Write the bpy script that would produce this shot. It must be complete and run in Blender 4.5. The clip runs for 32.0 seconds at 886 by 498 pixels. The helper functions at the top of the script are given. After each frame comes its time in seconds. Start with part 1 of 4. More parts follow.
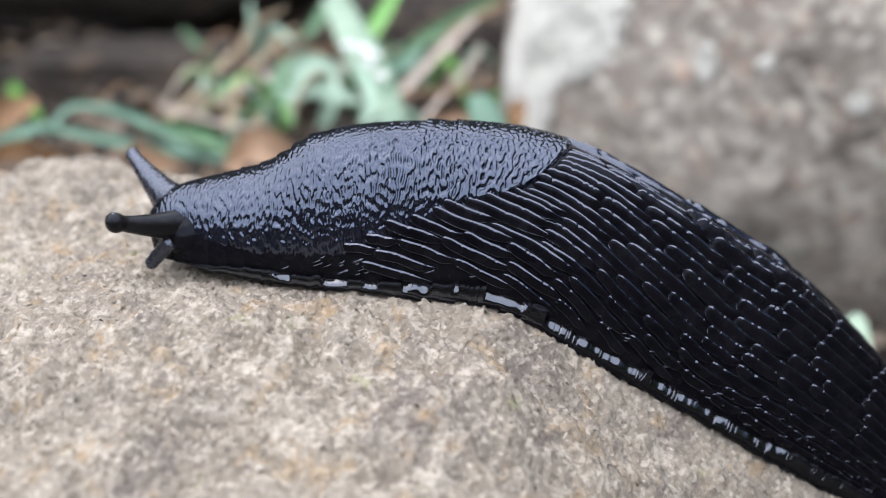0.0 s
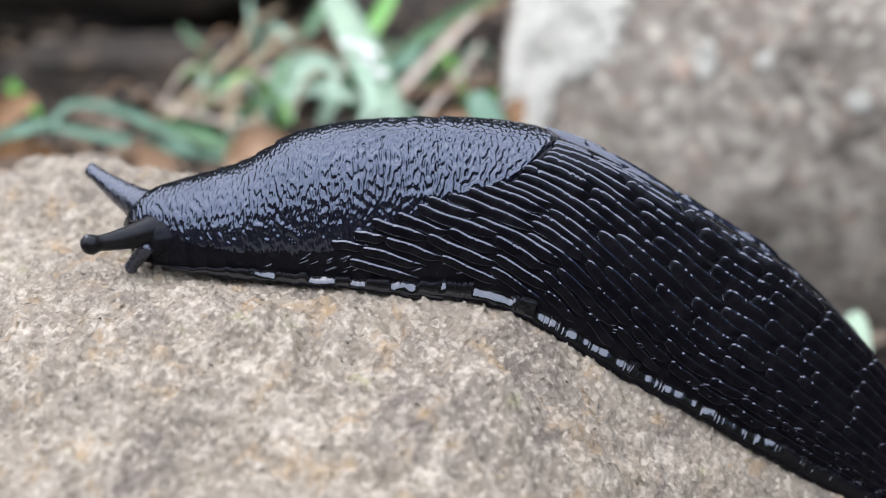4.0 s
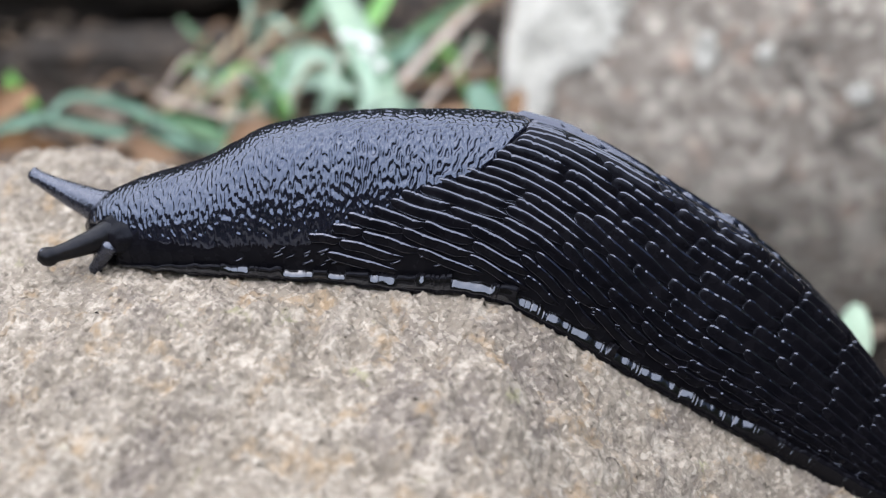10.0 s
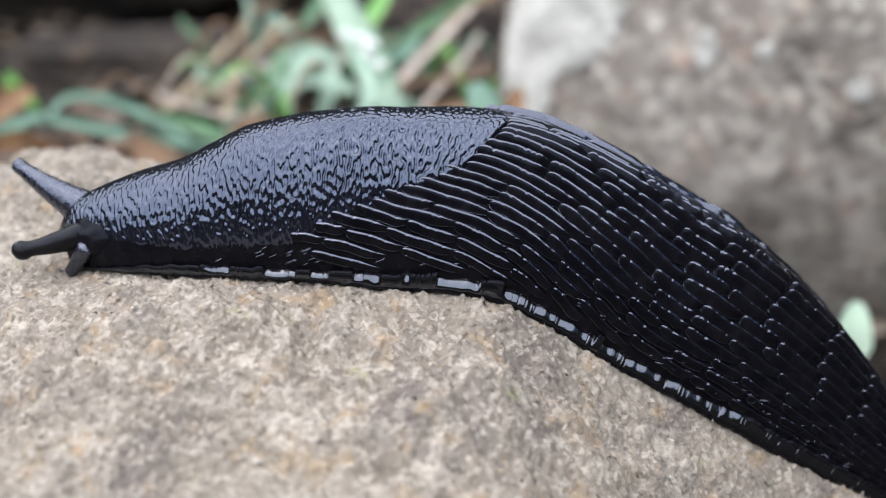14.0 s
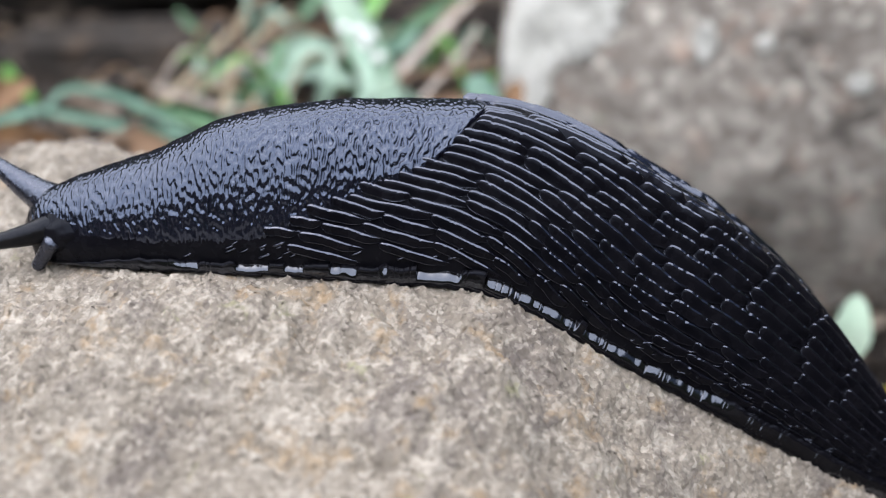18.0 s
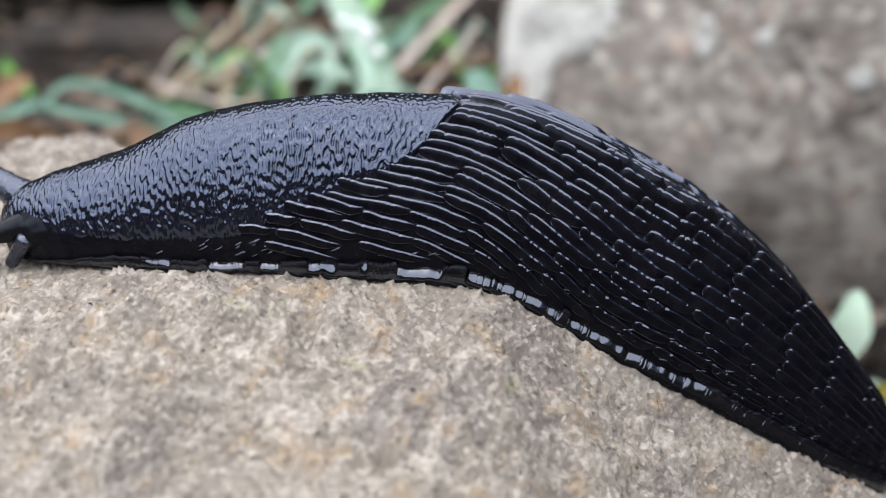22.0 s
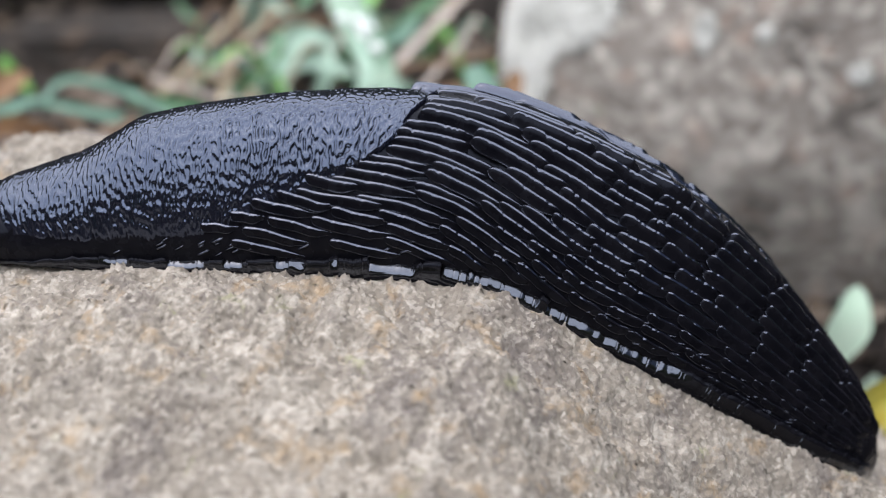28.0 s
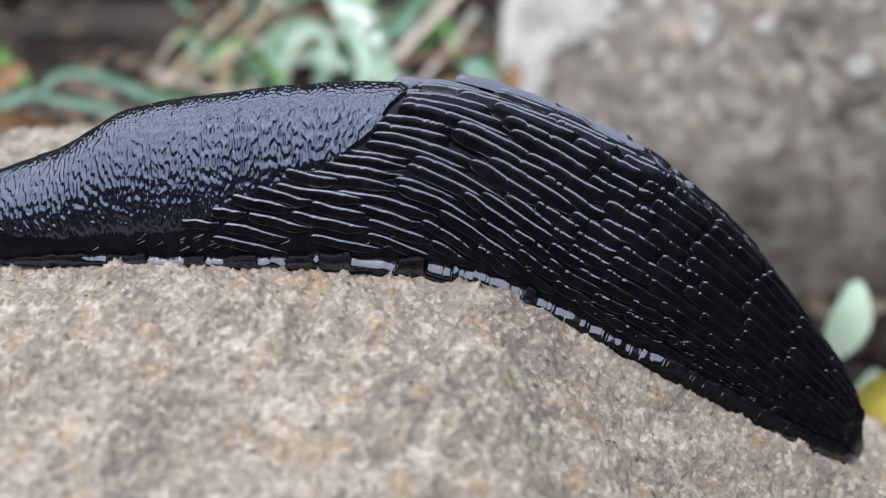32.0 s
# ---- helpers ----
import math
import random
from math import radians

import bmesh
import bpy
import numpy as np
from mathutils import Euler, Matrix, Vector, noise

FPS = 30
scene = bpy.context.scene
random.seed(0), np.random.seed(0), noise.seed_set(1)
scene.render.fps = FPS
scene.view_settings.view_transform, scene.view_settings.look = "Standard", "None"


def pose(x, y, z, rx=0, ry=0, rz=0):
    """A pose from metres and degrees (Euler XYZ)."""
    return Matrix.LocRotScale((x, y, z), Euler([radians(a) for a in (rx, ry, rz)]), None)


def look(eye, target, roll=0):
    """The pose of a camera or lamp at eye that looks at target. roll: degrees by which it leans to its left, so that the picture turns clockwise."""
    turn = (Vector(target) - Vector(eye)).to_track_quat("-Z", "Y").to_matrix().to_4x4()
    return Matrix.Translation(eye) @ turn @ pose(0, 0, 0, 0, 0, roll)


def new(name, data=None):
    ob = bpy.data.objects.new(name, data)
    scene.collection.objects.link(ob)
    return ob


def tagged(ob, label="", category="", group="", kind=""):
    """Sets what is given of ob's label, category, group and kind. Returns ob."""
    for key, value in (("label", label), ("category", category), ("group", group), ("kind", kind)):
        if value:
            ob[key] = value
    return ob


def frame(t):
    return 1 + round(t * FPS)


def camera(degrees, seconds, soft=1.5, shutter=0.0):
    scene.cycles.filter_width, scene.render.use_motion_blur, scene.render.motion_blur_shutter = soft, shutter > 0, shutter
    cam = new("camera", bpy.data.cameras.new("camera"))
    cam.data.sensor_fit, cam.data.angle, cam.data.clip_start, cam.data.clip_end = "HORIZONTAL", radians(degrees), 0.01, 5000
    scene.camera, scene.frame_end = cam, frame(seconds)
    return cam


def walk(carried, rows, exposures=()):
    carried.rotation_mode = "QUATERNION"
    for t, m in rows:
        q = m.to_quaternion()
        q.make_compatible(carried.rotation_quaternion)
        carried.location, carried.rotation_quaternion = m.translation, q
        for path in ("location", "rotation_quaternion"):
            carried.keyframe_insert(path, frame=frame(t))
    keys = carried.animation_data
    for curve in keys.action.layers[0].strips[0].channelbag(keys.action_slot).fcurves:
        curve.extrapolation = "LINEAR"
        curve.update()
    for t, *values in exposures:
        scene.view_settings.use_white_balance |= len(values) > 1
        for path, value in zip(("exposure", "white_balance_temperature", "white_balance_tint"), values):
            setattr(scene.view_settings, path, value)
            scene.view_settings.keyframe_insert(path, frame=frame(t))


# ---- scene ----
from mathutils.bvhtree import BVHTree


def view(x, y, z, heading, tilt, lean):
    e, h, p = Vector((x, y, z)) / 1000, radians(heading), radians(tilt)
    return look(e, e + Vector((math.sin(h) * math.cos(p), math.cos(h) * math.cos(p), -math.sin(p))), lean)


cam = camera(46, 32.0, soft=1.15)
cam.data.dof.use_dof = True
cam.data.dof.focus_distance = 0.1165
cam.data.dof.aperture_fstop = 13.0
EXPOSURE = 0.95
walk(cam, [  # seconds; x, y, z in mm; heading, downward tilt and lean in degrees
    (0, view(-0.21, -116.77, 47.05, 0.002, 21.480, 0.221)),
    (0.5, view(-0.18, -116.76, 47.02, -0.014, 21.496, 0.205)),
    (1, view(-0.22, -116.95, 47.02, -0.016, 21.352, 0.213)),
    (1.5, view(-0.23, -117.12, 47.15, -0.016, 21.330, 0.245)),
    (2, view(-0.21, -116.95, 47.01, -0.019, 21.350, 0.205)),
    (2.5, view(-0.19, -116.89, 47.17, -0.007, 21.494, 0.174)),
    (3, view(-0.30, -116.73, 47.05, 0.047, 21.518, 0.237)),
    (3.5, view(-0.28, -116.58, 47.04, 0.051, 21.606, 0.242)),
    (5.5, view(-0.21, -116.61, 46.98, 0.020, 21.568, 0.154)),
    (6, view(-0.15, -116.55, 47.02, -0.004, 21.640, 0.190)),
    (6.5, view(-0.18, -116.37, 46.91, 0.010, 21.686, 0.187)),
    (7, view(-0.17, -116.45, 46.97, 0.024, 21.689, 0.164)),
    (7.5, view(-0.15, -116.23, 46.99, 0.037, 21.814, 0.149)),
    (8, view(-0.19, -116.21, 46.95, 0.053, 21.881, 0.190)),
    (8.5, view(-0.19, -116.20, 46.98, 0.052, 21.854, 0.190)),
    (9, view(-0.19, -116.20, 46.98, 0.052, 21.854, 0.190)),
    (9.5, view(-0.18, -116.01, 46.95, 0.058, 21.934, 0.179)),
    (10, view(-0.12, -115.97, 46.91, 0.048, 22.017, 0.163)),
    (10.5, view(-0.17, -115.99, 46.96, 0.063, 21.988, 0.215)),
    (11, view(-0.16, -115.86, 47.01, 0.077, 22.134, 0.185)),
    (11.5, view(-0.15, -115.80, 46.88, 0.073, 22.094, 0.146)),
    (12, view(-0.16, -115.84, 46.81, 0.076, 22.003, 0.165)),
    (12.5, view(-0.06, -116.23, 46.85, 0.000, 21.836, 0.020)),
    (13, view(-0.00, -115.90, 46.83, 0.000, 22.000, 0.000)),
    (13.5, view(-0.05, -115.84, 46.94, 0.030, 22.063, 0.029)),
    (14, view(-0.03, -115.70, 46.81, 0.028, 22.085, 0.004)),
    (14.5, view(0.03, -115.71, 46.67, 0.006, 22.061, -0.058)),
    (16.5, view(0.05, -115.67, 46.76, 0.003, 22.127, -0.056)),
    (17, view(0.07, -115.47, 46.84, 0.013, 22.293, -0.024)),
    (17.5, view(-0.07, -115.25, 46.75, 0.098, 22.372, 0.052)),
    (18, view(-0.03, -115.10, 46.76, 0.095, 22.505, 0.028)),
    (18.5, view(-0.02, -114.94, 46.64, 0.096, 22.496, 0.014)),
    (19, view(-0.02, -114.94, 46.68, 0.100, 22.542, 0.021)),
    (19.5, view(-0.01, -115.12, 46.74, 0.084, 22.463, -0.011)),
    (20, view(0.01, -115.12, 46.81, 0.085, 22.515, 0.027)),
    (20.5, view(-0.07, -115.05, 46.75, 0.109, 22.519, 0.050)),
    (21, view(0.09, -114.92, 46.61, 0.061, 22.574, -0.070)),
    (21.5, view(0.07, -114.82, 46.75, 0.082, 22.705, -0.003)),
    (22, view(0.07, -114.67, 46.79, 0.094, 22.812, 0.012)),
    (22.5, view(0.06, -114.84, 46.70, 0.087, 22.676, 0.015)),
    (23, view(0.08, -114.83, 46.69, 0.079, 22.682, -0.011)),
    (23.5, view(-0.01, -114.62, 46.76, 0.134, 22.815, 0.069)),
    (24, view(0.08, -114.63, 46.72, 0.112, 22.833, -0.007)),
    (24.5, view(0.02, -114.51, 46.69, 0.141, 22.896, 0.046)),
    (25, view(0.11, -114.50, 46.69, 0.104, 22.938, -0.066)),
    (25.5, view(0.07, -114.50, 46.68, 0.123, 22.922, -0.002)),
    (27.5, view(0.11, -114.29, 46.63, 0.119, 22.985, -0.029)),
    (28, view(0.13, -114.34, 46.64, 0.115, 23.010, -0.017)),
    (28.5, view(0.09, -114.19, 46.63, 0.143, 23.092, -0.016)),
    (29, view(0.05, -114.25, 46.80, 0.161, 23.110, 0.052)),
    (29.5, view(0.03, -114.22, 46.72, 0.163, 23.040, 0.045)),
    (30, view(0.07, -114.08, 46.63, 0.150, 23.132, -0.018)),
    (30.5, view(0.12, -114.10, 46.64, 0.139, 23.147, -0.029)),
    (31, view(0.04, -113.97, 46.66, 0.186, 23.262, 0.040)),
    (31.5, view(0.14, -113.75, 46.59, 0.154, 23.344, -0.012)),
    (32, view(0.06, -113.71, 46.59, 0.197, 23.379, 0.004)),
], exposures=[(0, EXPOSURE), (13, EXPOSURE - 0.03), (20, EXPOSURE - 0.1), (25, EXPOSURE - 0.12), (32, EXPOSURE - 0.16)])

# ---- light: a bright overcast sky, brightest high up on the near left side ----
SUN_UP, SUN_ROUND = 76, 235  # degrees: elevation, compass turn from +y towards +x
world = bpy.data.worlds.new("overcast_sky")
scene.world = world
world.use_nodes = True
sky = world.node_tree.nodes.new("ShaderNodeTexSky")
sky.sky_type, sky.sun_disc = "NISHITA", False
sky.sun_elevation, sky.sun_rotation = radians(SUN_UP), radians(SUN_ROUND)
sky.air_density, sky.dust_density = 1.0, 4.0
back = world.node_tree.nodes["Background"]
back.inputs["Strength"].default_value = 0.06
world.node_tree.links.new(sky.outputs[0], back.inputs[0])
lamp = bpy.data.lights.new("sun", "SUN")
lamp.energy, lamp.angle, lamp.color = 4.1, radians(132), (0.915, 0.935, 1.0)
sun = new("sun", lamp)
sd = Vector((math.sin(radians(SUN_ROUND)) * math.cos(radians(SUN_UP)), math.cos(radians(SUN_ROUND)) * math.cos(radians(SUN_UP)), math.sin(radians(SUN_UP))))
sun.matrix_world = look(sd * 2, (0, 0, 0))

# ---- small tools ----
def part(name, bm, material, parent=None, label="", smooth=True):
    """Links a bmesh, or a ready mesh, as one object under a thing or a part."""
    if isinstance(bm, bmesh.types.BMesh):
        me = bpy.data.meshes.new(name)
        bm.to_mesh(me)
        bm.free()
    else:
        me = bm
    if material and not me.materials:
        me.materials.append(material)
    if smooth and len(me.polygons):
        me.polygons.foreach_set("use_smooth", [True] * len(me.polygons))
    ob = new(name, me)
    if parent:
        ob.parent = parent
    if label:
        tagged(ob, label)
    return ob


def mesh_from(name, verts, faces):
    me = bpy.data.meshes.new(name)
    me.from_pydata([tuple(v) for v in verts], [], faces)
    me.update()
    return me


def grid_faces(n, m, wrap=False, at=0):
    """Faces of n rows by m columns of vertices."""
    out = []
    for i in range(n - 1):
        for j in range(m if wrap else m - 1):
            k = (j + 1) % m
            out.append((at + i * m + j, at + i * m + k, at + (i + 1) * m + k, at + (i + 1) * m + j))
    return out


def flip(faces):
    return [f[::-1] for f in faces]


def sheet(name, xyz):
    """A mesh from an n x m x 3 array, quick for large grids."""
    n, m = xyz.shape[:2]
    i = np.arange(n * m).reshape(n, m)
    q = np.stack([i[:-1, :-1], i[1:, :-1], i[1:, 1:], i[:-1, 1:]], -1).reshape(-1, 4)
    me = bpy.data.meshes.new(name)
    me.vertices.add(n * m)
    me.vertices.foreach_set("co", xyz.astype(np.float32).ravel())
    me.loops.add(q.size)
    me.loops.foreach_set("vertex_index", q.astype(np.int32).ravel())
    me.polygons.add(len(q))
    me.polygons.foreach_set("loop_start", np.arange(0, q.size, 4, dtype=np.int32))
    me.update(calc_edges=True)
    me.validate()
    return me


class Field:
    """Periodic noise with a chosen band of wavelengths (metres), read anywhere."""

    def __init__(self, size, cells, low, high, slope=0.0, stretch=(1, 1), seed=1):
        self.size, self.cells = size, cells
        k = np.fft.fftfreq(cells, size / cells)
        kx, ky = np.meshgrid(k * stretch[0], k * stretch[1], indexing="ij")
        f = np.hypot(kx, ky)
        f[0, 0] = 1e-9
        band = np.exp(-np.maximum(0, np.log(f * low)) ** 2 * 8) * np.exp(-np.maximum(0, -np.log(f * high)) ** 2 * 8)
        rng = np.random.default_rng(seed)
        a = np.fft.ifft2(np.fft.fft2(rng.standard_normal((cells, cells))) * band * f ** -slope).real
        a -= a.mean()
        self.a = a / a.std()

    def __call__(self, x, y):
        c = self.cells
        u, v = np.asarray(x) / self.size * c, np.asarray(y) / self.size * c
        i, j = np.floor(u).astype(int), np.floor(v).astype(int)
        f, g = u - i, v - j
        i, j, i1, j1 = i % c, j % c, (i + 1) % c, (j + 1) % c
        a = self.a
        return (a[i, j] * (1 - f) + a[i1, j] * f) * (1 - g) + (a[i, j1] * (1 - f) + a[i1, j1] * f) * g


def smoothstep(a, b, x):
    u = np.clip((np.asarray(x, float) - a) / (b - a), 0, 1)
    return u * u * (3 - 2 * u)


def smooth_curve(ctrl, n=400):
    """A smooth line through control points, resampled evenly by length."""
    c = np.array(ctrl, float)
    c = np.vstack([2 * c[0] - c[1], c, 2 * c[-1] - c[-2]])
    out = []
    for i in range(1, len(c) - 2):
        u = np.linspace(0, 1, 24, endpoint=False)[:, None]
        a, b, d, e = c[i - 1], c[i], c[i + 1], c[i + 2]
        out.append(0.5 * (2 * b + (d - a) * u + (2 * a - 5 * b + 4 * d - e) * u**2 + (3 * b - a - 3 * d + e) * u**3))
    p = np.vstack(out + [c[-2:-1]])
    l = np.r_[0, np.cumsum(np.linalg.norm(np.diff(p, axis=0), axis=1))]
    g = np.linspace(0, l[-1], n)
    return g, np.stack([np.interp(g, l, p[:, k]) for k in range(3)], 1)


# ---- materials ----
class Mat:
    """A node material; calls add nodes, >> style wiring by link()."""

    def __init__(self, name):
        self.m = bpy.data.materials.new(name)
        self.m.use_nodes = True
        self.t = self.m.node_tree
        self.b = self.t.nodes["Principled BSDF"]
        self.co = self.t.nodes.new("ShaderNodeTexCoord").outputs["Object"]

    def node(self, kind, values=(), operation="", feature="", data_type="", blend_type=""):
        n = self.t.nodes.new(kind)
        if operation:
            n.operation = operation
        if feature:
            n.feature = feature
        if data_type:
            n.data_type = data_type
        if blend_type:
            n.blend_type = blend_type
        for k, v in dict(values).items():
            if isinstance(v, bpy.types.NodeSocket):
                self.t.links.new(v, n.inputs[k])
            else:
                n.inputs[k].default_value = v
        return n

    def noise(self, scale, detail=4.0, rough=0.55, co=None, distort=0.0):
        return self.node("ShaderNodeTexNoise", {"Vector": co or self.co, "Scale": scale, "Detail": detail, "Roughness": rough, "Distortion": distort}).outputs["Fac"]

    def cells(self, scale, co=None, feature="F1", out="Color", rand=1.0):
        return self.node("ShaderNodeTexVoronoi", {"Vector": co or self.co, "Scale": scale, "Randomness": rand}, feature=feature).outputs[out]

    def ramp(self, fac, *stops, hard=False):
        r = self.node("ShaderNodeValToRGB", {"Fac": fac})
        e = r.color_ramp.elements
        while len(e) < len(stops):
            e.new(0.5)
        for s, (p, c) in zip(e, stops):
            s.position, s.color = p, (*c, 1) if isinstance(c, tuple) else (c, c, c, 1)
        if hard:
            r.color_ramp.interpolation = "CONSTANT"
        return r.outputs["Color"]

    def mix(self, fac, a, b, how="MIX"):
        n = self.node("ShaderNodeMix", data_type="RGBA", blend_type=how)
        for i, v in ((0, fac), (6, a), (7, b)):
            if isinstance(v, bpy.types.NodeSocket):
                self.t.links.new(v, n.inputs[i])
            elif i == 0:
                n.inputs[i].default_value = v
            else:
                n.inputs[i].default_value = (*v, 1)
        return n.outputs[2]

    def math(self, op, a, b=0.0):
        return self.node("ShaderNodeMath", {0: a, 1: b}, operation=op).outputs[0]

    def bump(self, height, strength=0.5, distance=0.0002, normal=None):
        v = {"Height": height, "Strength": strength, "Distance": distance}
        if normal:
            v["Normal"] = normal
        return self.node("ShaderNodeBump", v).outputs[0]

    def set(self, **values):
        names = {"color": "Base Color", "rough": "Roughness", "normal": "Normal", "spec": "Specular IOR Level", "tint": "Specular Tint",
                 "trans": "Transmission Weight", "ior": "IOR", "coat": "Coat Weight", "coat_rough": "Coat Roughness", "sss": "Subsurface Weight"}
        for k, v in values.items():
            s = self.b.inputs[names[k]]
            if isinstance(v, bpy.types.NodeSocket):
                self.t.links.new(v, s)
            else:
                s.default_value = (*v, 1) if isinstance(v, tuple) else v
        return self.m


def skin_material():
    """Wet, blue-black slug skin."""
    m = Mat("wet_black_skin")
    n = m.noise(900, 3)
    return m.set(color=m.ramp(m.noise(260), (0.35, (0.0035, 0.0036, 0.0065)), (0.7, (0.007, 0.007, 0.012))),
                 rough=m.ramp(m.noise(420), (0.3, 0.05), (0.7, 0.10)), spec=1.0, ior=1.62, tint=(0.72, 0.79, 1.0), coat=0.0,
                 normal=m.bump(n, 0.2, 0.00004))


def mantle_material():
    """Bluish-black grained skin of the mantle."""
    m = Mat("grained_mantle_skin")
    n = m.noise(1500, 3)
    return m.set(color=m.ramp(m.noise(200), (0.35, (0.0042, 0.0044, 0.0085)), (0.7, (0.008, 0.0082, 0.0145))),
                 rough=m.ramp(m.noise(300), (0.3, 0.12), (0.7, 0.20)), spec=1.0, ior=1.55, tint=(0.60, 0.72, 1.0), coat=0.0,
                 normal=m.bump(n, 0.3, 0.00005))


def stone_material(name, light, mid, dark, rust, grain=1100.0, patch=55.0, lichen=None, rough=0.85, mottle=0.7, bump=0.6):
    """Crumbly stone: grains, mottling at three scales, rusty and bleached stains and a few mossy specks."""
    m = Mat(name)
    warp = m.node("ShaderNodeVectorMath", {0: m.co, 1: m.node("ShaderNodeVectorMath", {0: m.node("ShaderNodeTexNoise", {"Vector": m.co, "Scale": grain * 0.8, "Detail": 3.0}).outputs["Color"], "Scale": 0.55 / grain}, operation="SCALE").outputs[0]}, operation="ADD").outputs[0]
    sep = m.node("ShaderNodeSeparateColor", {0: m.cells(grain, warp)}).outputs
    c = m.ramp(m.noise(patch, 6, 0.62, distort=0.3), (0.36, dark), (0.47, mid), (0.56, mid), (0.70, light))
    fine = m.ramp(sep[0], (0.0, dark), (0.22, mid), (0.66, mid), (0.88, light), (1.0, light))
    c = m.mix(m.ramp(m.noise(grain * 0.22, 5, 0.65), (0.35, 0.15), (0.66, 0.75)), c, fine)
    c = m.mix(m.ramp(m.noise(patch * 4.3, 5, 0.65, distort=0.5), (0.52, 0.0), (0.66, mottle)), c, light)
    c = m.mix(m.ramp(m.noise(patch * 3.7 + 3, 5, 0.65, distort=0.5), (0.55, 0.0), (0.68, 0.75 * mottle)), c, dark)
    c = m.mix(m.ramp(m.noise(patch * 2.6 + 7, 6, 0.7, distort=0.3), (0.55, 0.0), (0.68, 0.65)), c, rust)
    if lichen:
        c = m.mix(m.ramp(m.noise(patch * 1.9 + 11, 5, 0.7, distort=0.4), (0.64, 0.0), (0.72, 0.55)), c, lichen)
    h = m.math("ADD", m.math("MULTIPLY", m.noise(grain * 0.5, 6, 0.7), 1.2), m.math("MULTIPLY", m.cells(grain * 0.7, warp, out="Distance"), 0.5))
    h2 = m.noise(grain * 3.0, 3, 0.7)
    return m.set(color=c, rough=m.ramp(sep[1], (0.0, rough - 0.3), (0.25, rough), (1.0, min(1, rough + 0.1))), spec=0.4,
                 normal=m.bump(h, bump, 0.0004, m.bump(h2, 0.35, 0.0001)))


def leaf_material(name, a, b, gloss=0.35, through=0.25):
    m = Mat(name)
    v = m.node("ShaderNodeTexWave", {"Vector": m.co, "Scale": 420.0, "Distortion": 1.5, "Detail": 2.0}).outputs["Fac"]
    c = m.mix(m.ramp(m.noise(130), (0.35, 0.0), (0.7, 1.0)), a, b)
    c = m.mix(m.math("MULTIPLY", v, 0.25), c, tuple(min(1, k * 1.6) for k in a))
    return m.set(color=c, rough=gloss, spec=0.5, sss=0.0, normal=m.bump(v, 0.2, 0.0002))


def soil_material():
    m = Mat("damp_soil")
    c = m.ramp(m.noise(90, 8, 0.7), (0.3, (0.008, 0.007, 0.006)), (0.55, (0.024, 0.019, 0.016)), (0.75, (0.06, 0.046, 0.035)))
    c = m.mix(m.ramp(m.noise(30, 4), (0.5, 0.0), (0.7, 0.6)), c, (0.065, 0.047, 0.035))
    return m.set(color=c, rough=0.9, spec=0.3, normal=m.bump(m.noise(300, 8, 0.7), 0.9, 0.003))


def face_material():
    """Duller, finely pimpled skin of the head and tentacles."""
    m = Mat("dull_black_skin")
    return m.set(color=m.ramp(m.noise(500), (0.35, (0.006, 0.0055, 0.0055)), (0.7, (0.016, 0.014, 0.013))), rough=m.ramp(m.noise(700), (0.3, 0.26), (0.7, 0.42)),
                 spec=0.3, ior=1.4, tint=(0.66, 0.76, 1.0), normal=m.bump(m.noise(1900, 3), 0.55, 0.0001))


SKIN = skin_material()
FACE = face_material()


def flank_material():
    """Dull soft skin low on the flanks and between the wet edges."""
    m = Mat("soft_black_flank")
    return m.set(color=m.ramp(m.noise(300), (0.35, (0.0036, 0.0036, 0.0054)), (0.7, (0.008, 0.0076, 0.0100))), rough=m.ramp(m.noise(600), (0.3, 0.2), (0.7, 0.32)),
                 spec=0.16, ior=1.4, tint=(0.7, 0.8, 1.0), normal=m.bump(m.noise(1200, 3), 0.3, 0.00006))


def fringe_material():
    """Smooth moist skin of the foot's edge."""
    m = Mat("moist_foot_edge")
    return m.set(color=m.ramp(m.noise(300), (0.35, (0.0035, 0.0033, 0.0036)), (0.7, (0.007, 0.0066, 0.007))), rough=m.ramp(m.noise(600), (0.3, 0.06), (0.7, 0.12)),
                 spec=1.0, ior=1.6, tint=(0.76, 0.83, 1.0), normal=m.bump(m.noise(1200, 3), 0.2, 0.00005))


FRINGE = fringe_material()
FLANK = flank_material()
MANTLE = mantle_material()


def feeler_material():
    """Lit copy of the pimpled tentacle skin: bluer and glossier, sky sheen put in."""
    m = Mat("sky_lit_tentacle_skin")
    return m.set(color=m.ramp(m.noise(500), (0.35, (0.006, 0.006, 0.010)), (0.7, (0.014, 0.014, 0.020))), rough=m.ramp(m.noise(700), (0.3, 0.2), (0.7, 0.34)),
                 spec=1.0, ior=1.6, tint=(0.68, 0.77, 1.0), normal=m.bump(m.noise(2100, 2), 0.75, 0.00016))


